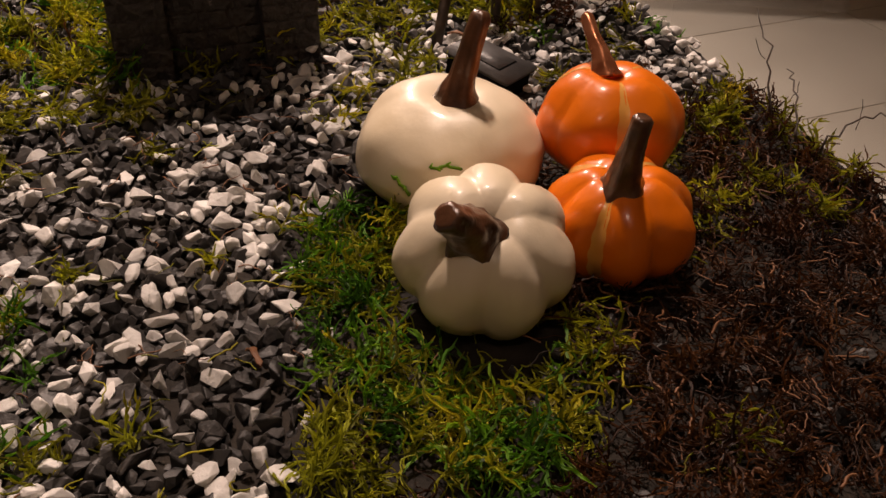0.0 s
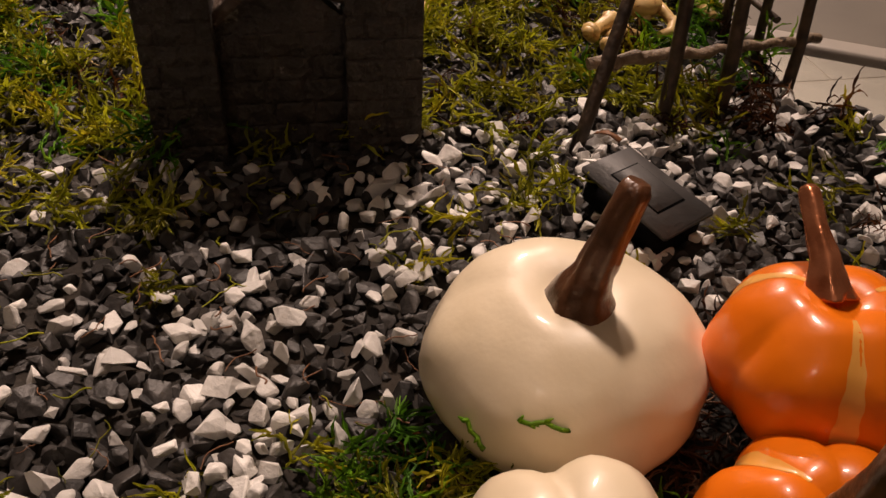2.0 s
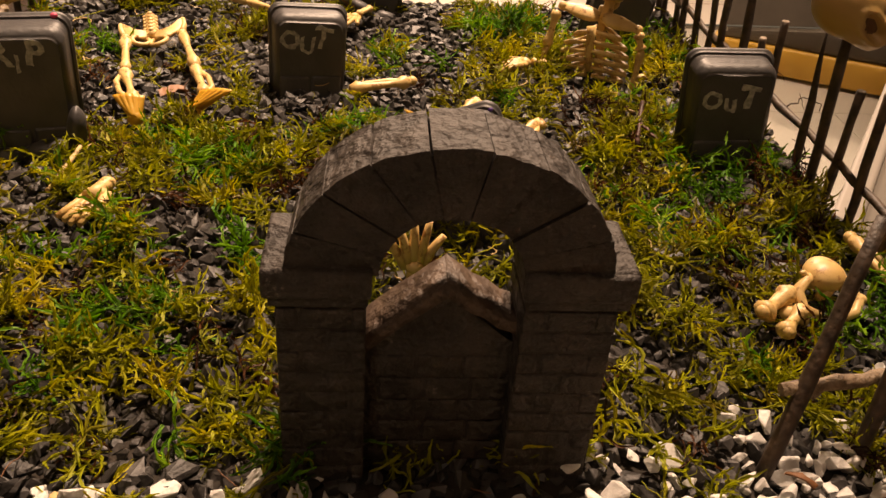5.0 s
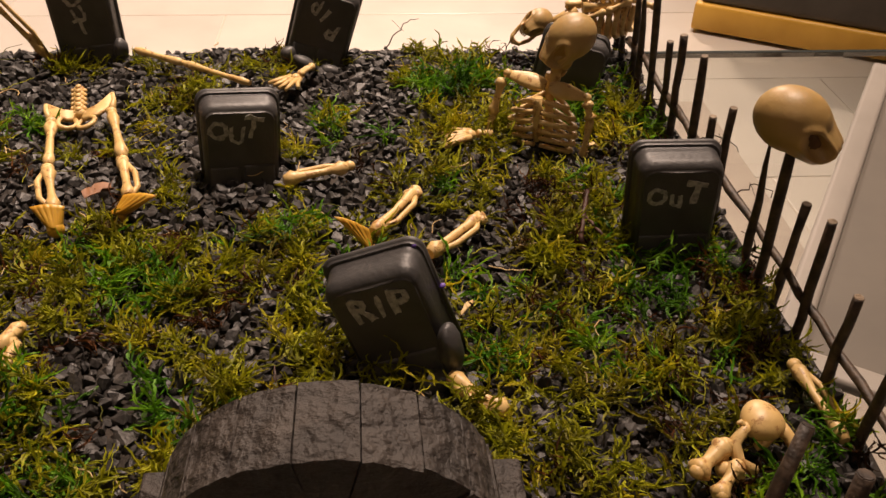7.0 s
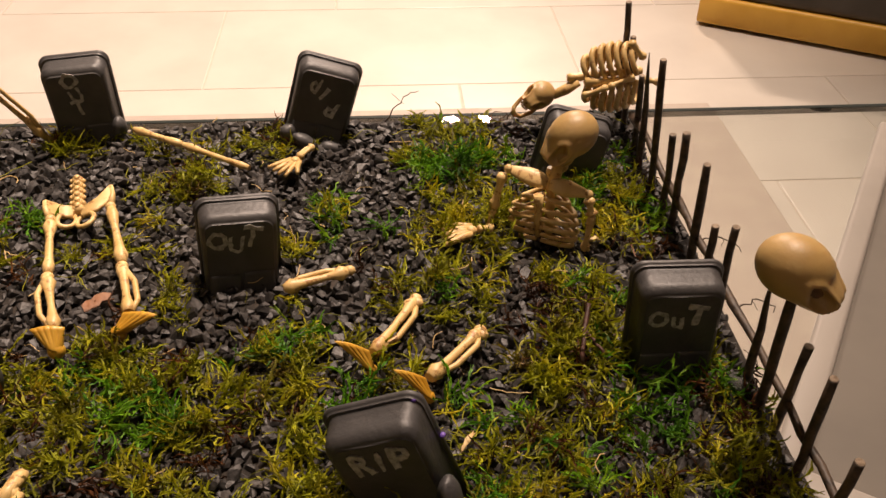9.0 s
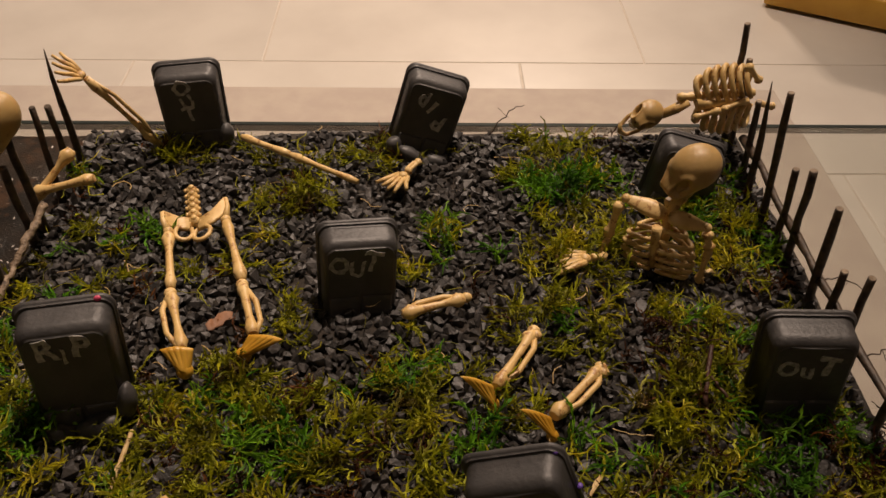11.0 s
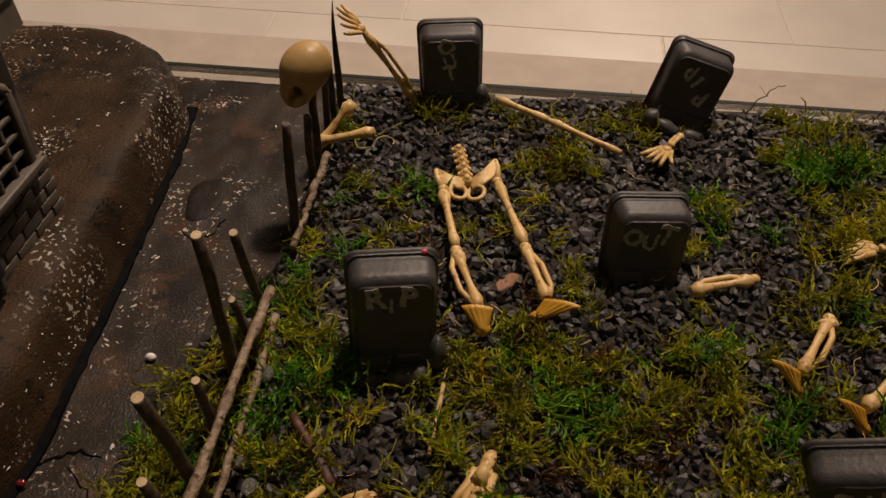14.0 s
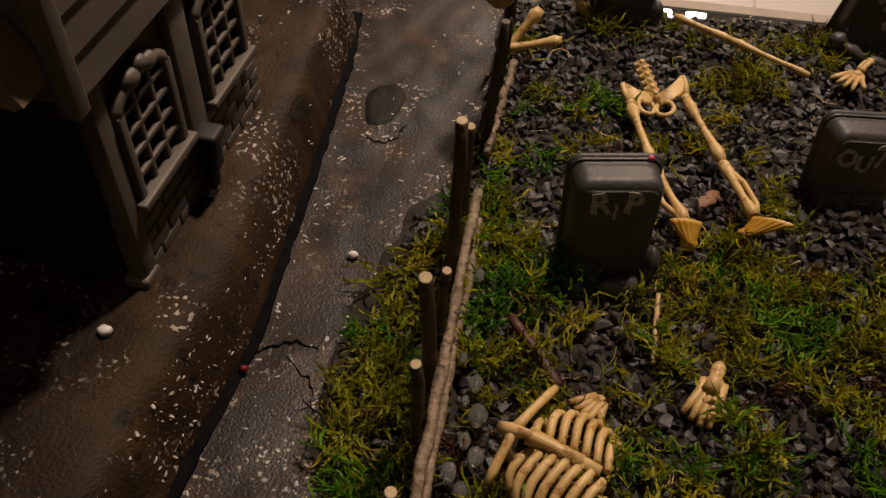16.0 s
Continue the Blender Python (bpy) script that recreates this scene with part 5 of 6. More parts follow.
def slab():
    """Raised pavement with a rounded far corner and a rough rolled edge."""
    outline = [(-0.2060, -0.20), (-0.2055, 0.0), (-0.2045, 0.045), (-0.1990, 0.094), (-0.2016, 0.1665), (-0.2049, 0.2348), (-0.2060, 0.258), (-0.2130, 0.277), (-0.2230, 0.292), (-0.2390, 0.302), (-0.2600, 0.307), (-0.3050, 0.305), (-0.47, 0.300), (-0.47, -0.20)]
    fine = []
    for i, p in enumerate(outline):
        q = outline[(i + 1) % len(outline)]
        d = math.dist(p, q)
        k = max(1, int(d / 0.003))
        for j in range(k):
            x, y = p[0] + (q[0] - p[0]) * j / k, p[1] + (q[1] - p[1]) * j / k
            w = 0.0012 * noise.noise((x * 60, y * 60, 8)) + 0.0008 * noise.noise((x * 190, y * 190, 8))
            fine.append((x + w, y + w))
    cx, cy = -0.33, 0.06
    n = len(fine)
    v, f = [], []
    levels = ((0.0, TOP), (0.0004, -0.0025),) + tuple(ROLLED)
    for inset, z in levels:
        for x, y in fine:
            d = Vector((cx - x, cy - y)).normalized() * inset
            v.append((x + d.x, y + d.y, z + (slab_rough(x + d.x, y + d.y) if z > 0 else 0)))
    last = len(levels) - 1
    for k in range(last):
        f += [(k * n + i, k * n + (i + 1) % n, k * n + n + (i + 1) % n, k * n + n + i) for i in range(n)]
    inner = v[last * n:]
    rings = 60
    for k in range(1, rings + 1):
        t = 1 - (1 - k / rings) ** 1.5
        for x, y, z in inner:
            px, py = x + (cx - x) * t, y + (cy - y) * t
            v.append((px, py, SLAB_Z + slab_rough(px, py)))
        o = (last + k - 1) * n
        f += [(o + i, o + (i + 1) % n, o + n + (i + 1) % n, o + n + i) for i in range(n)]
    g = Geo().add(v, f)
    return g


solid("pavement", slab(), M_SLAB, "raised brown pavement slab with a worn rounded corner", "pavement", kind="structure")
# Flat black strip: the shade in the gap at the kerb foot, as colour.
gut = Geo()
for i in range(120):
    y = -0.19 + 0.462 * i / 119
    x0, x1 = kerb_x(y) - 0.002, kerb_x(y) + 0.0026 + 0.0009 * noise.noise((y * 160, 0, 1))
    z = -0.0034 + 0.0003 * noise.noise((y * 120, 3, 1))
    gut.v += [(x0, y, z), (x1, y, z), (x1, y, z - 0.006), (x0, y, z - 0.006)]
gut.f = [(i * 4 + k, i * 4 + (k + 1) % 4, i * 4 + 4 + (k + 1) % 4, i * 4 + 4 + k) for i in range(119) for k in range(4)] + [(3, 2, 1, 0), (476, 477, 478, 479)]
solid("gutter", gut, M_BLACK, "flat black strip for the shaded gap between street and pavement", "gutter", kind="structure", smooth=False)

# White flecks: paint bits, and glints of the rough surface put in as colour.
rs = np.random.RandomState(21)
vv, n = [], 0
for _ in range(6200):
    if rs.rand() < 0.22:
        y = rs.uniform(0.0, 0.255)
        if noise.noise((y * 45, 4, 11)) < -0.05 and rs.rand() < 0.8:
            continue
        inset = 0.0016 + 0.0060 * rs.rand() ** 1.5
        x = kerb_x(y) - inset
        z = edge_z(inset) + slab_rough(x, y) + 0.0002
    elif rs.rand() < 0.55:
        x, y = rs.uniform(-0.30, -0.2190), rs.uniform(0.0, 0.285)
        if noise.noise((x * 34, y * 34, 11)) < 0.14 and rs.rand() < 0.93:
            continue
        z = SLAB_Z + slab_rough(x, y) + 0.0001
    else:
        x, y = rs.uniform(-0.203, -0.152), rs.uniform(0.0, 0.292)
        if noise.noise((x * 30, y * 30, 12)) < 0.1 and rs.rand() < 0.8:
            continue
        if rs.rand() < 0.25:
            x = street_edge(y) - rs.rand() ** 2 * 0.006
        elif rs.rand() < 0.3:
            x = kerb_x(y) + 0.004 + rs.rand() ** 2 * 0.006
        if rs.rand() < 0.10:
            x, y = rs.uniform(-0.206, -0.187), rs.uniform(0.274, 0.284)
        z = street_z(x, y) + 0.0001
    s = 0.00010 + 0.00080 * rs.rand() ** 6
    k = ICO_V * rs.uniform(0.6, 1.4, (12, 1)) * s * np.array([1.5, 0.9, 0.3])
    a = rs.uniform(0, 6.3)
    k = k @ np.array([[math.cos(a), -math.sin(a), 0], [math.sin(a) * 0.6, math.cos(a) * 0.6, 0], [0, 0, 1]])
    vv.append(k + [x, y, z])
vv = np.array(vv)
bulk("flecks_and_glints", vv, ICO_F[None] + 12 * np.arange(len(vv))[:, None, None], M_FLECK, "white paint flecks and painted glints scattered on street and pavement", "paint flecks")

rnd = random.Random(4)
for x, y, z, s, mt, nm, lb, ct in ((-0.1780, 0.1333, -0.0030, 0.0017, M_WHITESTONE, "white_chip", "small white stone chip on the street", "stone"), (-0.2275, 0.0750, 0.0205, 0.0020, M_WHITESTONE, "white_chip", "small white stone on the pavement", "stone"), (-0.1975, 0.0850, -0.0024, 0.0014, M_RED, "red_bead", "small red glass bead in the gutter", "bead")):
    solid(nm, Geo().ball((x, y, z), (s, s * 0.8, s * 0.7), 8, lambda p: p * (1 + 0.2 * noise.noise(p * 2 + Vector((x * 99, 0, 0))))), mt, lb, ct)

def crack(points, width, rnd):
    """A ragged flat seam of black filler on the street."""
    g, v = Geo(), []
    fine = []
    for p, q in zip(points, points[1:]):
        fine += [(p[0] + (q[0] - p[0]) * k / 6, p[1] + (q[1] - p[1]) * k / 6) for k in range(6)]
    fine.append(points[-1])
    for i, (x, y) in enumerate(fine):
        w = width * rnd.uniform(0.3, 1.0) * math.sin(math.pi * (0.06 + 0.88 * i / (len(fine) - 1)))
        x, y = x + rnd.uniform(-0.0007, 0.0007), y + rnd.uniform(-0.0007, 0.0007)
        z = street_z(x, y)
        v += [(x, y - w, z - 0.0004), (x, y, z + 0.0006), (x, y + w, z - 0.0004)]
    g.add(v, [(i * 3 + k, i * 3 + k + 1, i * 3 + k + 4, i * 3 + k + 3) for i in range(len(fine) - 1) for k in range(2)])
    return solid("street_crack", g, M_BLACK, "ragged black seam of filler across the street", "crack", kind="structure", smooth=False)


for pts, w in (([(-0.2010, 0.0870), (-0.1950, 0.0940), (-0.1865, 0.0978), (-0.1790, 0.0965)], 0.0016), ([(-0.1880, 0.0925), (-0.1800, 0.0860), (-0.1750, 0.0760)], 0.0012), ([(-0.1870, 0.1925), (-0.1810, 0.1900), (-0.1765, 0.1945), (-0.1745, 0.2020)], 0.0010)):
    crack(pts, w, rnd)
ring = [(-0.1850 + 0.0075 * math.cos(a) * (1 + 0.12 * math.sin(3 * a)), 0.2125 + 0.0150 * math.sin(a) * (1 + 0.10 * math.sin(2 * a + 1))) for a in [2 * math.pi * k / 32 for k in range(32)]]
g = Geo()
g.v = [(-0.1850, 0.2125, street_z(-0.1850, 0.2125) + 0.0004)] + [(-0.1850 + (x + 0.1850) * t, 0.2125 + (y - 0.2125) * t, street_z(x, y) + h) for t, h in ((0.55, 0.0004), (0.93, 0.0003), (1.0, -0.0006)) for x, y in ring]
g.f = [(0, 1 + k, 1 + (k + 1) % 32) for k in range(32)] + [(1 + r * 32 + k, 33 + r * 32 + k, 33 + r * 32 + (k + 1) % 32, 1 + r * 32 + (k + 1) % 32) for r in range(2) for k in range(32)]
solid("paint_patch", g, M_PATCH, "smooth dark oval patch of paint on the street", "paint patch", kind="structure")


def house():
    X, Y0, Y1, Z = -0.2251, 0.0944, 0.1765, 0.0192
    ob = thing("house", (X, Y0, Z), "dark grey model house with brick base and lattice windows", "model house")
    top, brick_top = 0.0835, 0.0420
    part("wall", Geo().box(X - 0.10, X, Y0, Y1, Z - 0.002, top, 0.0006).moved(Matrix()), M_HOUSE, ob, "", False)
    base = part("brick_base", Geo().box(X - 0.101, X + 0.0009, Y0 - 0.0008, Y1 + 0.0008, Z - 0.002, brick_top, 0.0006), M_HOUSE, ob, "brick lower wall", False)
    z, row = Z, 0
    while z < brick_top - 0.002:
        y = Y0 - 0.0008 - (0.0055 if row % 2 else 0.0)
        while y < Y1:
            a, b = max(y, Y0 - 0.0012), min(y + 0.0106, Y1 + 0.0012)
            if b - a > 0.0015:
                part("brick", Geo().box(X + 0.0002, X + 0.0014, a, b - 0.0005, z, z + 0.0039, 0.0003), M_HOUSE, base)
            y += 0.0111
        z, row = z + 0.0044, row + 1
    for yc in (Y0 + 0.0185, Y0 + 0.0620):
        # Black sheet painted in for the shaded hollow behind the lattice.
        w = part("window", Geo().box(X + 0.0001, X + 0.0007, yc - 0.0110, yc + 0.0110, 0.0440, 0.0690), M_BLACK, ob, "window with a heavy lattice over a black sheet for the shaded hollow", False)
        g = Geo()
        for sy in (-1, 1):
            g.box(X, X + 0.0034, yc + sy * 0.0122 - 0.0014, yc + sy * 0.0122 + 0.0014, 0.0440, 0.0700, 0.0005)
        arch = [Vector((X + 0.0016, yc + 0.0122 * math.cos(math.pi * i / 10), 0.0695 + 0.0050 * math.sin(math.pi * i / 10))) for i in range(11)]
        g.tube(arch, 0.0019, 8)
        part("frame", g, M_HOUSE, w)
        g = Geo()
        for t in (-0.0040, 0.0040):
            g.box(X + 0.0005, X + 0.0026, yc + t - 0.0008, yc + t + 0.0008, 0.0440, 0.0720, 0.0004)
        for t in (0.0500, 0.0562, 0.0624, 0.0686):
            g.box(X + 0.0006, X + 0.0027, yc - 0.0115, yc + 0.0115, t - 0.0008, t + 0.0008, 0.0004)
        part("lattice", g, M_HOUSE, w)
        part("sill", Geo().box(X, X + 0.0050, yc - 0.0155, yc + 0.0155, 0.0418, 0.0446, 0.0006), M_HOUSE, w)
        g = Geo().ball((X + 0.0026, yc - 0.0045, 0.0755), (0.0026, 0.0034, 0.0026), 8)
        g.ball((X + 0.0026, yc + 0.0040, 0.0750), (0.0024, 0.0032, 0.0024), 8).ball((X + 0.0028, yc, 0.0770), (0.0024, 0.0026, 0.0022), 8)
        part("crest", g, M_HOUSE, w, "carved crest over the window")
    part("corner_post", Geo().box(X - 0.002, X + 0.0022, Y0 - 0.0016, Y0 + 0.0040, Z - 0.001, top, 0.0006), M_HOUSE, ob)
    part("pilaster", Geo().box(X, X + 0.0030, Y0 + 0.0350, Y0 + 0.0440, Z, top, 0.0006), M_HOUSE, ob)
    y = Y0 + 0.0375
    g = Geo().box(X + 0.002, X + 0.0080, y - 0.0030, y + 0.0030, 0.0290, 0.0390, 0.0012)
    g.box(X + 0.002, X + 0.0095, y - 0.0038, y + 0.0038, 0.0390, 0.0425, 0.0012).box(X, X + 0.0060, y - 0.0024, y + 0.0024, 0.0215, 0.0290, 0.001)
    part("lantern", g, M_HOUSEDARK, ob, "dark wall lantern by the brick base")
    part("plinth_stone", Geo().box(X - 0.004, X + 0.0030, Y0 - 0.0035, Y0 + 0.0040, Z - 0.002, Z + 0.0030, 0.001), M_HOUSE, ob)
    # Near-black sheet: black paint, with the shade of this side put in.
    part("side_wall", Geo().box(X - 0.098, X - 0.004, Y0 - 0.0022, Y0 - 0.0002, Z, top, 0.0003), M_HOUSEDARK, ob, "near-black side wall, black paint with its shade put into the colour", False)
    # overhanging upper floor with clapboards
    up = part("upper_floor", Geo().box(X - 0.104, X + 0.0036, Y0 - 0.0080, Y1 + 0.006, top, 0.1500, 0.0008), M_HOUSE, ob, "overhanging clapboard storey", False)
    for k in range(7):
        z0 = top + 0.0006 + k * 0.0094
        v = [(X + 0.0047, Y0 - 0.0090, z0), (X + 0.0047, Y1 + 0.007, z0), (X + 0.0038, Y1 + 0.007, z0 + 0.0092), (X + 0.0038, Y0 - 0.0090, z0 + 0.0092), (X + 0.0030, Y0 - 0.0090, z0), (X + 0.0030, Y1 + 0.007, z0)]
        part("clapboard", Geo().add(v, [(0, 1, 2, 3), (4, 5, 1, 0), (0, 3, 4), (1, 5, 2)]), M_HOUSE, up, "", False)
    part("corner_board", Geo().box(X + 0.0020, X + 0.0068, Y0 - 0.0112, Y0 - 0.0066, top - 0.0010, 0.150, 0.0006), M_HOUSE, up)
    gab = part("porch_gable", Geo().add([(X - 0.060, Y0 - 0.0175, 0.0885), (X - 0.0035, Y0 - 0.0175, 0.0885), (X + 0.0010, Y0 - 0.0175, 0.0925), (X - 0.0270, Y0 - 0.0175, 0.1400), (X - 0.060, Y0 - 0.0175, 0.1400), (X - 0.060, Y0 - 0.0085, 0.0885), (X - 0.0035, Y0 - 0.0085, 0.0885), (X + 0.0010, Y0 - 0.0085, 0.0925), (X - 0.0270, Y0 - 0.0085, 0.1400), (X - 0.060, Y0 - 0.0085, 0.1400)], [(0, 1, 2, 3, 4), (9, 8, 7, 6, 5), (0, 5, 6, 1), (1, 6, 7, 2), (2, 7, 8, 3), (3, 8, 9, 4), (4, 9, 5, 0)]), M_SIDING, ob, "tan clapboard porch gable", False)
    for k in range(6):
        z0 = 0.0888 + k * 0.0080
        xe = X - 0.0030 - max(0.0, z0 + 0.0078 - 0.0925) * 0.6
        v = [(X - 0.060, Y0 - 0.0192, z0), (xe, Y0 - 0.0192, z0), (xe, Y0 - 0.0177, z0 + 0.0078), (X - 0.060, Y0 - 0.0177, z0 + 0.0078), (X - 0.060, Y0 - 0.0170, z0), (xe, Y0 - 0.0170, z0)]
        part("clapboard", Geo().add(v, [(0, 1, 2, 3), (4, 5, 1, 0), (0, 3, 4), (1, 5, 2)]), M_SIDING, gab, "", False)
    rake = [Vector((X + 0.0014, Y0 - 0.0140, 0.0915)), Vector((X - 0.0268, Y0 - 0.0140, 0.1405))]
    g = Geo()
    dv = (rake[1] - rake[0]).normalized()
    nv = Vector((-dv.z, 0, dv.x)) * -0.0016
    q = [rake[0] - nv, rake[0] + nv, rake[1] + nv, rake[1] - nv]
    g.add([p + Vector((0, -0.0065, 0)) for p in q] + [p + Vector((0, 0.0055, 0)) for p in q], [(0, 1, 2, 3), (7, 6, 5, 4), (0, 4, 5, 1), (1, 5, 6, 2), (2, 6, 7, 3), (3, 7, 4, 0)])
    part("rake_board", g, M_SIDING, gab, "", False)
    v = [(X + 0.012, Y0 - 0.018, 0.148), (X + 0.012, Y1 + 0.014, 0.148), (X - 0.05, Y1 + 0.014, 0.192), (X - 0.05, Y0 - 0.018, 0.192), (X - 0.112, Y0 - 0.018, 0.148), (X - 0.112, Y1 + 0.014, 0.148)]
    lo = [(a, b, c - 0.003) for a, b, c in v]
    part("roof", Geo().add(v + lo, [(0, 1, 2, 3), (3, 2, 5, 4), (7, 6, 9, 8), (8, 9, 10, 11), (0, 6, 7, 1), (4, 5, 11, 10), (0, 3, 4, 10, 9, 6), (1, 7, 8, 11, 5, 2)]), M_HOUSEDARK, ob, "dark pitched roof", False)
    ob.rotation_euler = (0, 0, radians(-3.6))


house()

# ---- things beyond the diorama ----
box = thing("bench", (1.1, 1.45, FLOOR_Z), "low dark grey bench with golden wooden plinth on the tiles", "bench")
m = Matrix.Translation((0.6017, 1.3953, FLOOR_Z)) @ pose(0, 0, 0, 0, 0, -29.1)
part("plinth", Geo().box(0, 1.6, 0.0, 0.6, 0.006, 0.056, 0.006).moved(m), M_GOLD, box, "golden wooden plinth")
part("body", Geo().box(0.006, 1.594, 0.006, 0.594, 0.0562, 0.25, 0.012).moved(m), M_GREYTOP, box)
part("foot", Geo().box(0.02, 1.58, 0.02, 0.58, 0.0, 0.006).moved(m), M_BLACK, box)

tray = thing("white_tray", (0.28, 0.2, TOP), "grey tray with a raised white rim, colours darkened for shade, on the glass table", "tray")
m = Matrix.Translation((0.2740, 0.3100, TOP)) @ pose(0, 0, 0, 0, 0, 236.6)
part("bottom", Geo().box(0.006, 0.239, 0.006, 0.144, 0.0005, 0.0020, 0.0005).moved(m), M_TRAY, tray)
for b in ((0, 0.245, 0, 0.0098), (0, 0.245, 0.1402, 0.150), (0, 0.0098, 0.0098, 0.1402), (0.2352, 0.245, 0.0098, 0.1402)):
    part("rim", Geo().box(*b, 0.0004, 0.0046, 0.0018).moved(m), M_WHITE, tray, "white rim")

pl = thing("plastic_plaque", front((0.0767, -0.0295, 0.0)), "small black plastic panel with a grooved rectangle lying on gravel", "panel")
c = [front(q) for q in (Vector((0.0655, -0.0220, 0.0075)), Vector((0.0786, -0.0148, 0.0070)), Vector((0.0881, -0.0367, 0.0045)), Vector((0.0747, -0.0443, 0.0050)))]


def panel(inset, lift, thick):
    mid = sum(c, Vector()) / 4
    q = [p.lerp(mid, inset) for p in c]
    n = (c[1] - c[0]).cross(c[3] - c[0]).normalized()
    n = n if n.z > 0 else -n
    v = [p + n * lift for p in q] + [p + n * (lift - thick) for p in q]
    bm = bmesh.new()
    vs = [bm.verts.new(p) for p in v]
    for fc in ((0, 1, 2, 3), (7, 6, 5, 4), (0, 4, 5, 1), (1, 5, 6, 2), (2, 6, 7, 3), (3, 7, 4, 0)):
        bm.faces.new([vs[i] for i in fc])
    bmesh.ops.recalc_face_normals(bm, faces=bm.faces[:])
    bmesh.ops.bevel(bm, geom=bm.edges[:], offset=min(0.0004, thick * 0.3), segments=2, affect="EDGES")
    return Geo().take(bm)


part("plate", panel(0.0, 0.0, 0.0016), M_BLACKSTONE, pl)
part("groove", panel(0.42, 0.0002, 0.0008), M_BLACK, pl)
part("inset", panel(0.46, 0.0004, 0.0008), M_BLACKSTONE, pl)
part("foot", panel(0.12, -0.0016, 0.0060), M_BLACK, pl)


# ---- moss, dead moss and litter ----
rs = np.random.RandomState(33)


def frond_template(seed, branches=0, wide=1.0):
    """One curling moss shoot along +x, one unit long: crossed strips with notched, leafy edges, and shorter side shoots."""
    r = np.random.RandomState(seed)
    v, f = [], []

    def strand(p, d, length, n):
        curl = r.normal(0, 0.24, 3) * np.array([1, 1.4, 0.6])
        side = np.cross(d, r.normal(size=3))
        nodes = []
        for i in range(n):
            nodes.append((p, d))
            d = d + curl + r.normal(0, 0.20, 3) * np.array([1, 1, 0.6])
            curl = curl * 0.9 + r.normal(0, 0.10, 3) * np.array([1, 1, 0.5])
            d = d / np.linalg.norm(d)
            p = p + d * length / (n - 1)
        for turn in (0, 1):
            k = len(v)
            for i, (p, d) in enumerate(nodes):
                s_ = side - d * side.dot(d)
                s_ = s_ / np.linalg.norm(s_)
                if turn:
                    s_ = np.cross(d, s_)
                for sd in (-1, 1):
                    w = wide * (r.uniform(0.026, 0.050) if (i + turn + sd) % 3 else r.uniform(0.006, 0.014)) * (1.0 if i < n - 2 else 0.45)
                    v.append(p + s_ * sd * w + d * (0.03 if w > 0.02 else 0.0))
                if i:
                    a = k + 2 * i
                    f.extend([(a - 2, a, a + 1), (a - 2, a + 1, a - 1)])
        return nodes

    main = strand(np.zeros(3), np.array([1.0, 0, r.uniform(-0.1, 0.2)]), 1.0, 10)
    for b in range(branches):
        p, d = main[1 + (2 if branches > 2 else 3) * b + r.randint(0, 3)]
        out = r.normal(size=3) * np.array([0.6, 1, 0.5])
        strand(p, (d + out) / np.linalg.norm(d + out), r.uniform(0.30, 0.50), 5)
    return np.array(v), np.array(f)


FRONDS = [frond_template(i, (1, 2, 1, 3)[i % 4]) for i in range(20)]
TUFTED = [frond_template(40 + i, i % 2, 0.8) for i in range(8)]


def clump(x, y):
    """Moss grows in low uneven cushions."""
    return (0.0058 if y < 0.255 else 0.0018) * max(0.0, 0.25 + nz(x, y, 75, 51.0) + 0.6 * nz(x, y, 160, 52.0))


def shoots(name, xy, length, material, label, rs, lift=0.0016, steep=28, category="moss", kinds=FRONDS):
    vs, fs, base = [], [], 0
    which = rs.randint(0, len(kinds), len(xy))
    for k, (tv, tf) in enumerate(kinds):
        sel = xy[which == k]
        n = len(sel)
        if not n:
            continue
        az = sel[:, 2]
        el = np.radians(rs.normal(4, steep, n).clip(-16, 40))
        el = np.where(sel[:, 1] > 0.272, el * 0.2 - 0.04, el)
        ro = rs.uniform(-1.2, 1.2, n)
        s = length * rs.uniform(0.55, 1.35, n) * np.where(sel[:, 1] < -0.03, 0.8, 1.0)
        ca, sa, ce, se, cr, sr = np.cos(az), np.sin(az), np.cos(el), np.sin(el), np.cos(ro), np.sin(ro)
        X = np.stack([ca * ce, sa * ce, se], 1)
        Y0 = np.stack([-sa, ca, 0 * ca], 1)
        Z0 = np.cross(X, Y0)
        Y = Y0 * cr[:, None] + Z0 * sr[:, None]
        Z = np.cross(X, Y)
        p = (tv[None, :, 0:1] * X[:, None] + tv[None, :, 1:2] * Y[:, None] + tv[None, :, 2:3] * Z[:, None]) * s[:, None, None]
        z = np.array([ground_z(a, b) + clump(a, b) for a, b, _ in sel]) + lift + rs.uniform(-0.0012, 0.0022, n)
        p += np.stack([sel[:, 0], sel[:, 1], z], 1)[:, None]
        vs.append(p.reshape(-1, 3))
        fs.append((tf[None] + base + len(tv) * np.arange(n)[:, None, None]).reshape(-1, 3))
        base += n * len(tv)
    v, f = np.concatenate(vs), np.concatenate(fs)
    me = bpy.data.meshes.new(name)
    me.vertices.add(len(v))
    me.vertices.foreach_set("co", v.astype(np.float32).ravel())
    me.loops.add(f.size)
    me.loops.foreach_set("vertex_index", f.astype(np.int32).ravel())
    me.polygons.add(len(f))
    me.polygons.foreach_set("loop_start", np.arange(0, f.size, 3, dtype=np.int32))
    me.update(calc_edges=True)
    me.materials.append(material)
    return tagged(new(name, me), label, category, kind="stuff")


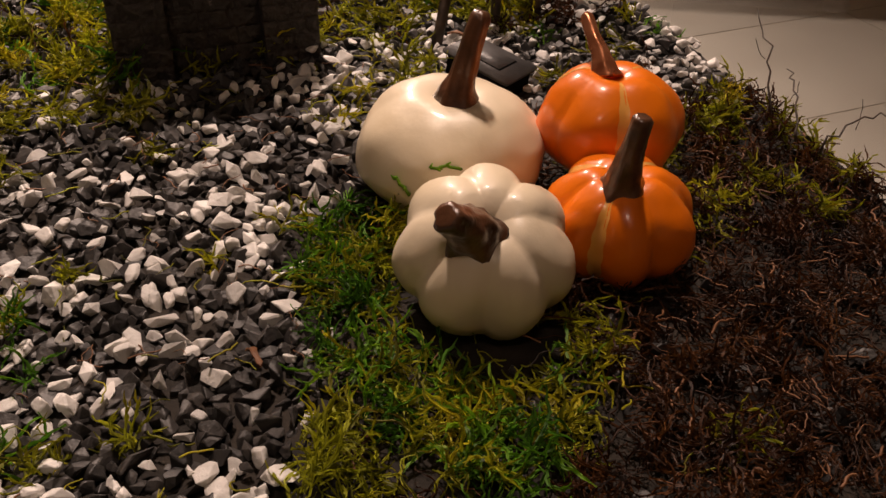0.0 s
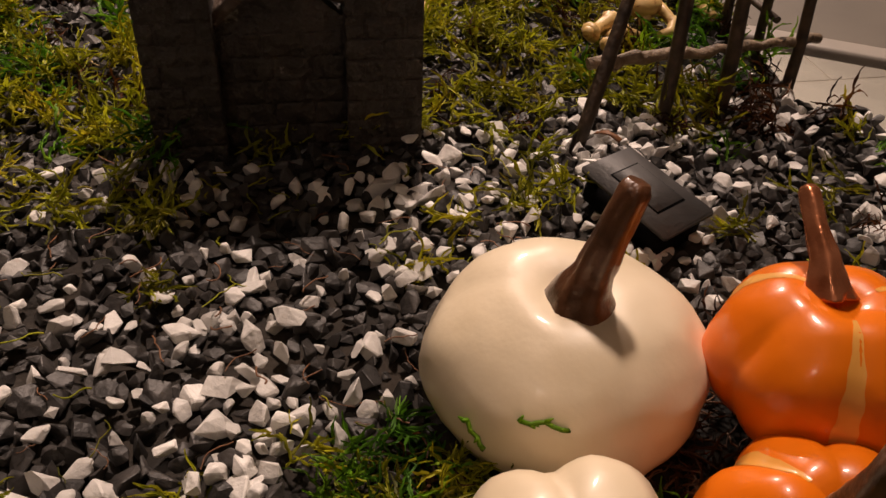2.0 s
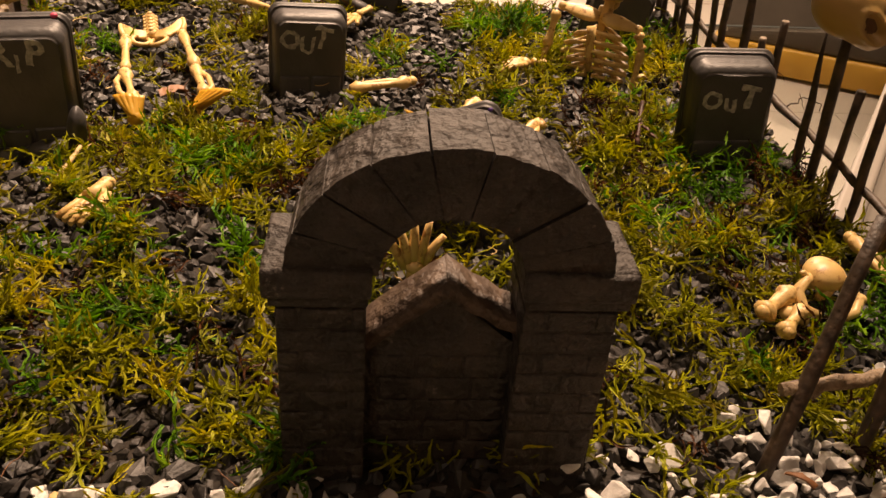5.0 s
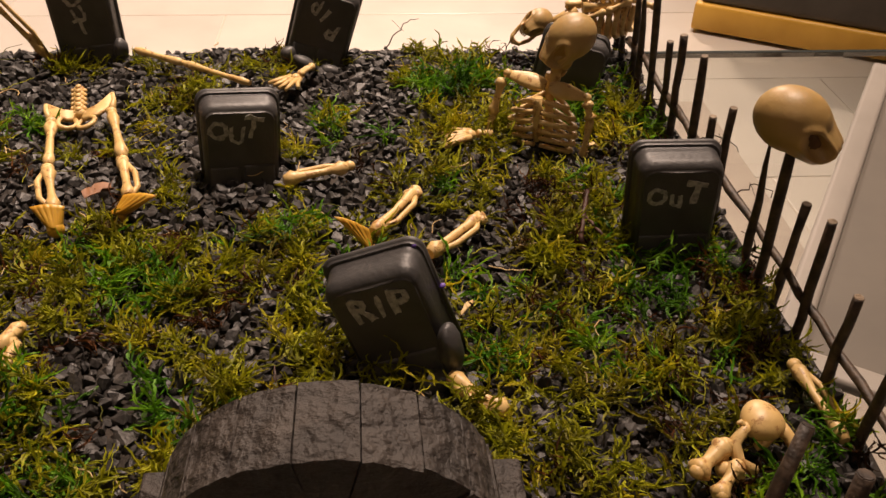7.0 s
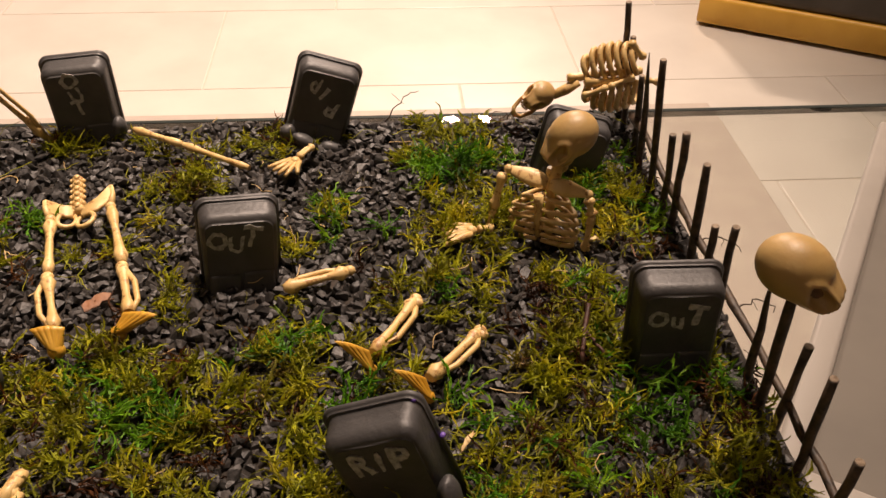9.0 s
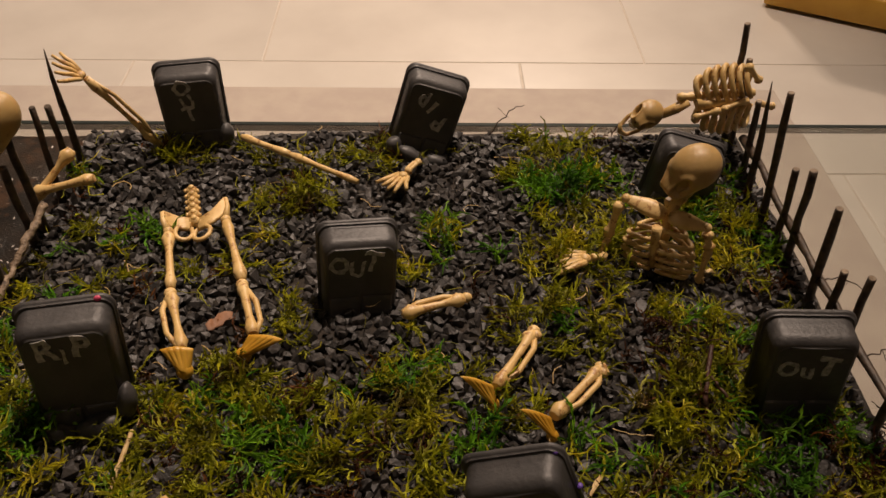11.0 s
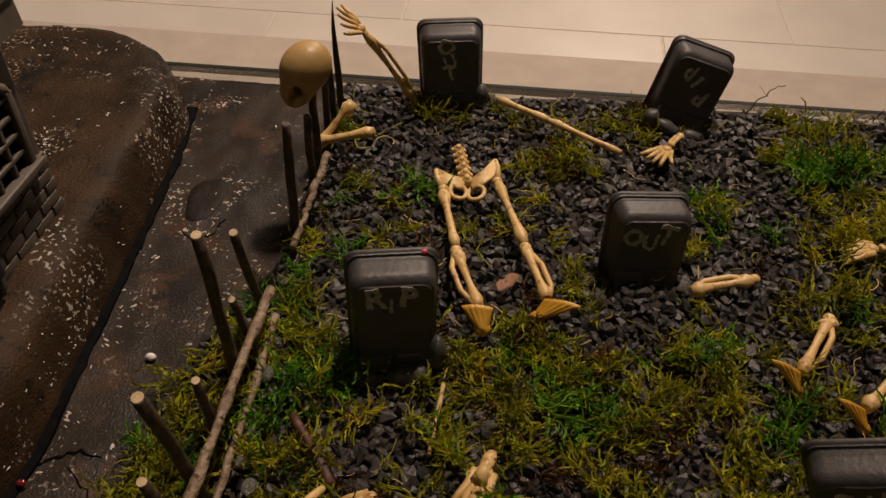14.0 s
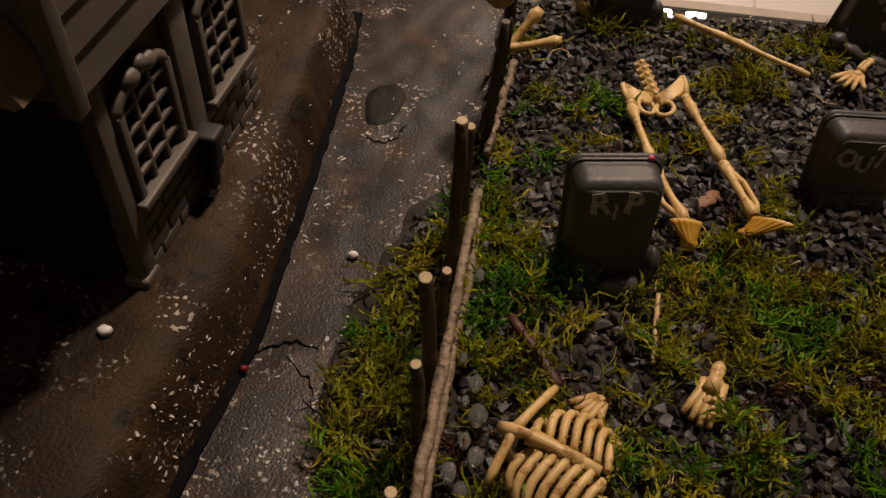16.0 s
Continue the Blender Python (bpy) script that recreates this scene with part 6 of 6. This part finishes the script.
PATCH = [(-0.145, 0.155, 0.022, 1), (-0.150, 0.10, 0.030, 1.2), (-0.155, 0.06, 0.030, 1.2), (-0.100, 0.280, 0.016, 1.2), (-0.045, 0.250, 0.020, 1), (-0.012, 0.283, 0.022, 1), (0.045, 0.268, 0.018, 0.6), (0.065, 0.258, 0.028, 0.9), (0.118, 0.225, 0.030, 1.2), (0.062, 0.215, 0.030, 0.9), (-0.060, 0.150, 0.035, 1), (-0.118, 0.185, 0.018, 0.8), (-0.108, 0.225, 0.015, 0.6), (0.0, 0.15, 0.03, 0.6), (0.09, 0.16, 0.035, 0.9), (0.045, 0.175, 0.02, 0.5), (0.067, -0.0185, 0.012, 0.8), (0.109, -0.0265, 0.012, 0.5), (0.118, 0.004, 0.014, 0.5), (0.1206, -0.056, 0.012, 0.3), (0.0204, -0.1656, 0.02, 0.9), (-0.022, 0.0, 0.010, 0.6)]


def moss_density(x, y):
    d = 0.10 + 0.75 * max(0.0, nz(x, y, 26, 20.0)) + 0.35 * nz(x, y, 60, 23.0)
    if 0.008 < y < 0.145:
        d += 0.60
    elif y >= 0.145:
        d = d * 0.8 - 0.03
    else:
        d -= 0.06
    if white_zone(x, y):
        d *= 0.5
    for a, b, r, k in PATCH:
        q = ((x - a) ** 2 + (y - b) ** 2) / (r * r)
        if q < 1:
            d += k * (1 - q)
    if moss_strip(x, y):
        d = 1.6
    for a, b, r in ((0.0478, -0.1136, 0.021), (0.0577, -0.0696, 0.022)):
        if (x - a) ** 2 + (y - b) ** 2 < r * r:
            return 0.0
    # open gravel
    for a, b, r, k in ((-0.045, 0.080, 0.020, 0.9), (0.019, 0.1405, 0.009, 1.2), (0.036, 0.128, 0.009, 1.2), (-0.076, 0.1535, 0.010, 1.2), (-0.050, 0.158, 0.010, 1.2), (0.004, 0.182, 0.010, 0.8), (0.086, 0.202, 0.012, 1.6), (0.097, 0.199, 0.010, 1.4), (0.076, 0.207, 0.009, 1.4), (0.036, 0.150, 0.014, 0.9), (0.052, 0.140, 0.012, 0.9), (-0.070, 0.185, 0.018, 0.6), (-0.112, 0.066, 0.014, 1.2), (-0.071, 0.096, 0.010, 1.0), (-0.085, 0.245, 0.02, 0.5), (-0.02, 0.235, 0.022, 0.6), (0.03, 0.235, 0.02, 0.6), (-0.115, 0.25, 0.02, 0.8), (0.02, 0.162, 0.016, 0.7), (0.075, 0.165, 0.016, 0.4), (0.02, 0.295, 0.012, 0.8), (-0.105, 0.125, 0.02, 0.5), (-0.11, 0.075, 0.02, 0.5), (0.0187, -0.0155, 0.03, 1.0), (-0.0205, 0.177, 0.014, 0.8), (0.1155, 0.130, 0.014, 0.7), (-0.1015, 0.126, 0.014, 0.8), (0.0345, 0.079, 0.014, 0.8), (0.0, 0.270, 0.012, 0.8), (-0.0978, 0.276, 0.010, 0.7)):
        q = ((x - a) ** 2 + (y - b) ** 2) / (r * r)
        if q < 1:
            d -= k * (1 - q)
    if moss_strip(x, y):
        return d
    return 0.88 * d * (0.85 + 1.1 * nz(x, y, 75, 51.0)) + 0.3 * nz(x, y, 170, 53.0)


def tufts():
    """Cushions of moss: each tuft is one colour and holds a dozen shoots."""
    kinds = {"green": [], "bright": [], "brown": []}
    for _ in range(6800):
        x, y = rs.uniform(-0.176, 0.155), rs.uniform(-0.24, 0.295)
        if x > 0.141 and y > 0.01:
            continue
        if x < street_edge(y) + 0.003 + 0.004 * nz(x, y, 80, 1):
            continue
        if mulch_zone(x, y):
            olive = 0.02 + (0.26 if y > -0.115 and x > 0.087 else 0.0) * max(0.0, 0.7 + 1.6 * nz(x, y, 50, 61.0))
            kind, count = ("brown" if rs.rand() > olive else "green"), 16
        else:
            if rs.rand() > moss_density(x, y):
                continue
            t = nz(x, y, 34, 40.0) + 0.5 * (rs.rand() - 0.5)
            if y < -0.08:
                t += 0.20
            kind, count = ("bright" if t > 0.24 else "brown" if t < -0.52 or rs.rand() < (0.34 if x > 0.07 and y < 0.125 else 0.14) else "green"), rs.randint(8, 15)
        r, way = rs.uniform(0.0015, 0.0046), rs.uniform(0, 6.283)
        for _ in range(count):
            a, q = rs.uniform(0, 6.283), r * math.sqrt(rs.rand())
            px, py = x + q * math.cos(a), y + q * math.sin(a)
            if px < (0.141 if py > 0.01 else 0.156) and py < 0.296:
                kinds[kind].append((px, py, way + rs.normal(0, 0.55)))
    return kinds


grown = tufts()
shoots("moss", np.array(grown["green"]), 0.0096, M_MOSS, "yellow green dried sheet moss covering the graveyard", rs, steep=11)
shoots("bright_moss", np.array(grown["bright"]), 0.0098, M_MOSSG, "brighter green moss clumps among the gravel", rs, steep=12)
shoots("dead_moss", np.array(grown["brown"]), 0.0090, M_MOSSB, "brown dead moss and plant fibre", rs, kinds=TUFTED, steep=16)


def strands(name, n, zone, material, label, rs, length=0.02, r=0.00018):
    g = Geo()
    for _ in range(n):
        x, y = rs.uniform(zone[0], zone[1]), rs.uniform(zone[2], zone[3])
        a, z = rs.uniform(0, 6.3), ground_z(x, y) + rs.uniform(0.002, 0.0055)
        pts, k = [], length * rs.uniform(0.4, 1.3) / 7
        up = rs.uniform(-0.1, 0.22)
        for i in range(8):
            pts.append((x, y, z))
            a += rs.normal(0, 0.42)
            x, y, z = x + k * math.cos(a), y + k * math.sin(a), max(ground_z(x, y) + 0.001, z + k * up * math.cos(i * 0.6))
        g.tube(pts, r * rs.uniform(0.6, 1.5), 4, False)
    return solid(name, g, material, label, "plant fibre", kind="stuff")


strands("brown_fibres", 900, (0.055, 0.150, -0.24, -0.068), M_MOSSB, "tangled brown root fibres beside the pumpkins", rs, 0.011, 0.00011)
strands("dry_fibres", 500, (0.062, 0.152, -0.22, -0.066), M_LEAF, "lighter reddish dry fibres on top of the brown moss", rs, 0.006, 0.00019)
strands("moss_threads", 300, (-0.15, 0.136, 0.01, 0.29), M_MOSS, "thin yellow green threads of dried moss", rs, 0.013, 0.00014)
strands("moss_wisps", 320, (-0.13, 0.075, -0.22, 0.005), M_MOSS, "fine moss wisps caught between the gravel stones", rs, 0.0065, 0.00016)
strands("brown_wisps", 260, (-0.13, 0.075, -0.22, 0.005), M_LEAF, "fine brown fibres caught between the gravel stones", rs, 0.006, 0.00012)
strands("straw_threads", 90, (-0.15, 0.136, 0.03, 0.29), M_STRAW, "short pale dry grass stems lying about", rs, 0.010, 0.00018)

# wispy twigs at the rim
rnd = random.Random(12)
for a, b in (((0.1397, -0.0802, 0.0011), (0.1500, -0.0569, 0.0191)), ((0.1363, -0.0934, 0.0011), (0.1514, -0.0698, 0.0090)), ((0.1424, -0.0951, -0.0001), (0.1624, -0.0943, 0.0046)), ((0.030, 0.291, 0.001), (0.046, 0.297, 0.013)), ((0.138, 0.185, 0.012), (0.152, 0.180, 0.010)), ((0.138, 0.15, 0.012), (0.150, 0.146, 0.014))):
    g = Geo().tube(bent(a, b, 0.003, 9, 0.0009, rnd), [0.00032 - 0.00002 * i for i in range(10)], 6)
    q = Vector(a).lerp(Vector(b), 0.55)
    g.tube(bent(q, q + Vector((rnd.uniform(-0.006, 0.006), rnd.uniform(-0.004, 0.006), 0.006)), 0, 4, 0.0005, rnd), 0.0001, 5)
    solid("wispy_twig", g, M_TWIG, "wispy dark twig sticking out of the moss", "twig", "wispy twigs")

# sticks and chips
for a, b, r, mt, nm, lb in (((-0.1262, 0.1110, 0.0050), (-0.1105, 0.0905, 0.0035), 0.0017, M_REDTWIG, "stick", "dark reddish brown stick lying across the gravel"), ((0.0925, 0.1560, 0.0110), (0.0880, 0.1380, 0.0035), 0.0008, M_REDTWIG, "stick", "forked reddish stick in the moss"), ((0.0905, 0.1480, 0.0070), (0.0955, 0.1400, 0.0040), 0.0006, M_REDTWIG, "stick", "short reddish stick in the moss"), ((-0.0840, 0.1285, 0.0035), (-0.0855, 0.1030, 0.0030), 0.0007, M_STRAW, "stick", "thin pale stem lying on the moss")):
    solid(nm, Geo().tube(bent(a, b, 0, 7, 0.0004, rnd), [r * rnd.uniform(0.8, 1.15) for _ in range(8)], 8), mt, lb, "stick")
for x, y, yaw, ln, w, mt, lb in ((-0.0668, 0.1742, 48, 0.0105, 0.0055, M_LEAF, "curled brown leaf scrap on gravel"), (0.0874, 0.0015, -32, 0.0060, 0.0016, M_LEAF, "reddish wood chip on the gravel"), (-0.0494, -0.0056, 98, 0.0060, 0.0016, M_STRAW, "pale upright splinter in the gravel"), (0.0376, -0.1048, 83, 0.0050, 0.0014, M_STRAW, "pale dry husk beside a pumpkin"), (0.1050, 0.2000, 15, 0.005, 0.002, M_STRAW, "pale seed husk on the moss"), (0.0500, 0.1100, 60, 0.008, 0.0018, M_STRAW, "pale wood splinter in the moss"), (0.0031, -0.1164, 103, 0.0055, 0.0016, M_LEAF, "reddish leaf scrap between stones")):
    g = Geo()
    v = []
    for i in range(6):
        t = i / 5
        for s in (-1, 0, 1):
            ww = w * (0.45 + 0.45 * math.sin(math.pi * (0.1 + 0.8 * t)) + rnd.uniform(-0.30, 0.30)) * 0.42
            v.append((ln * (t - 0.5) + rnd.uniform(-0.06, 0.06) * ln, s * ww, 0.28 * w * abs(s) + 0.0012 * math.sin(3 * t) + rnd.uniform(-0.08, 0.08) * w))
    f = [(i * 3 + s, i * 3 + 3 + s, i * 3 + 4 + s, i * 3 + 1 + s) for i in range(5) for s in range(2)]
    k = len(v)
    v += [(a, b, cc - 0.0005) for a, b, cc in v]
    f += [tuple(j + k for j in q[::-1]) for q in f]
    f += [(i * 3, i * 3 + k, i * 3 + 3 + k, i * 3 + 3) for i in range(5)] + [(i * 3 + 5, i * 3 + 5 + k, i * 3 + 2 + k, i * 3 + 2) for i in range(5)]
    solid("wood_chip", g.add(v, f).moved(pose(x, y, ground_z(x, y) + 0.0050, 8, 10, yaw)), mt, lb, "wood chip", "wood chips and scraps")

# green scraps stuck on the white pumpkin
for a, b in (((0.0466, -0.0882, 0.0110), (0.0524, -0.0908, 0.0107)), ((0.0398, -0.0842, 0.0078), (0.0418, -0.0868, 0.0048))):
    g = Geo()
    pts = bent(a, b, 0.0006, 6, 0.0004, rnd)
    g.tube(pts, 0.00035, 5)
    for p in pts:
        g.tube([p, p + Vector((rnd.uniform(-0.001, 0.001), -0.0003, rnd.uniform(-0.0012, 0.0014)))], [0.0004, 0.0001], 5)
    solid("moss_scrap", g, M_MOSSG, "dark green moss scrap stuck on a pumpkin", "moss scrap")

# drops of clear glue along the fences
for x, y, z, s in ((-0.1375, 0.1255, 0.004, 0.0022), (-0.1370, 0.1050, 0.003, 0.0016), (-0.1375, 0.0950, 0.004, 0.0014), (-0.1360, 0.0600, 0.004, 0.0022), (-0.1370, 0.1380, 0.005, 0.0012), (0.1335, 0.1270, 0.003, 0.0026), (0.1330, 0.1050, 0.003, 0.0020), (0.1330, 0.0880, 0.003, 0.0018), (-0.1400, 0.2050, 0.004, 0.0016), (-0.0760, 0.2165, 0.004, 0.0018), (-0.1330, 0.0880, 0.003, 0.0020), (-0.1310, 0.0780, 0.003, 0.0026), (-0.1335, 0.0700, 0.003, 0.0018), (-0.1300, 0.0660, 0.003, 0.0022), (-0.1350, 0.0820, 0.003, 0.0012), (-0.1325, 0.0560, 0.003, 0.0020), (0.1320, 0.1500, 0.003, 0.0018), (0.1325, 0.0700, 0.003, 0.0022)):
    solid("glue_drop", Geo().ball((x, y, z), (s, s * 1.4, s * 0.7), 8, lambda p: p * (1 + 0.25 * noise.noise(p * 2 + Vector((x * 90, y * 90, 0))))), M_GLUE, "shiny drop of clear glue at a fence foot", "glue drop", "glue drops")

# ---- floor tiles ----
lay_tiles(floor, -3.19, 3.19, -2.9, 1.187 + 10 * 0.3035, FLOOR_Z, 0.353 + 0.2 * 9)
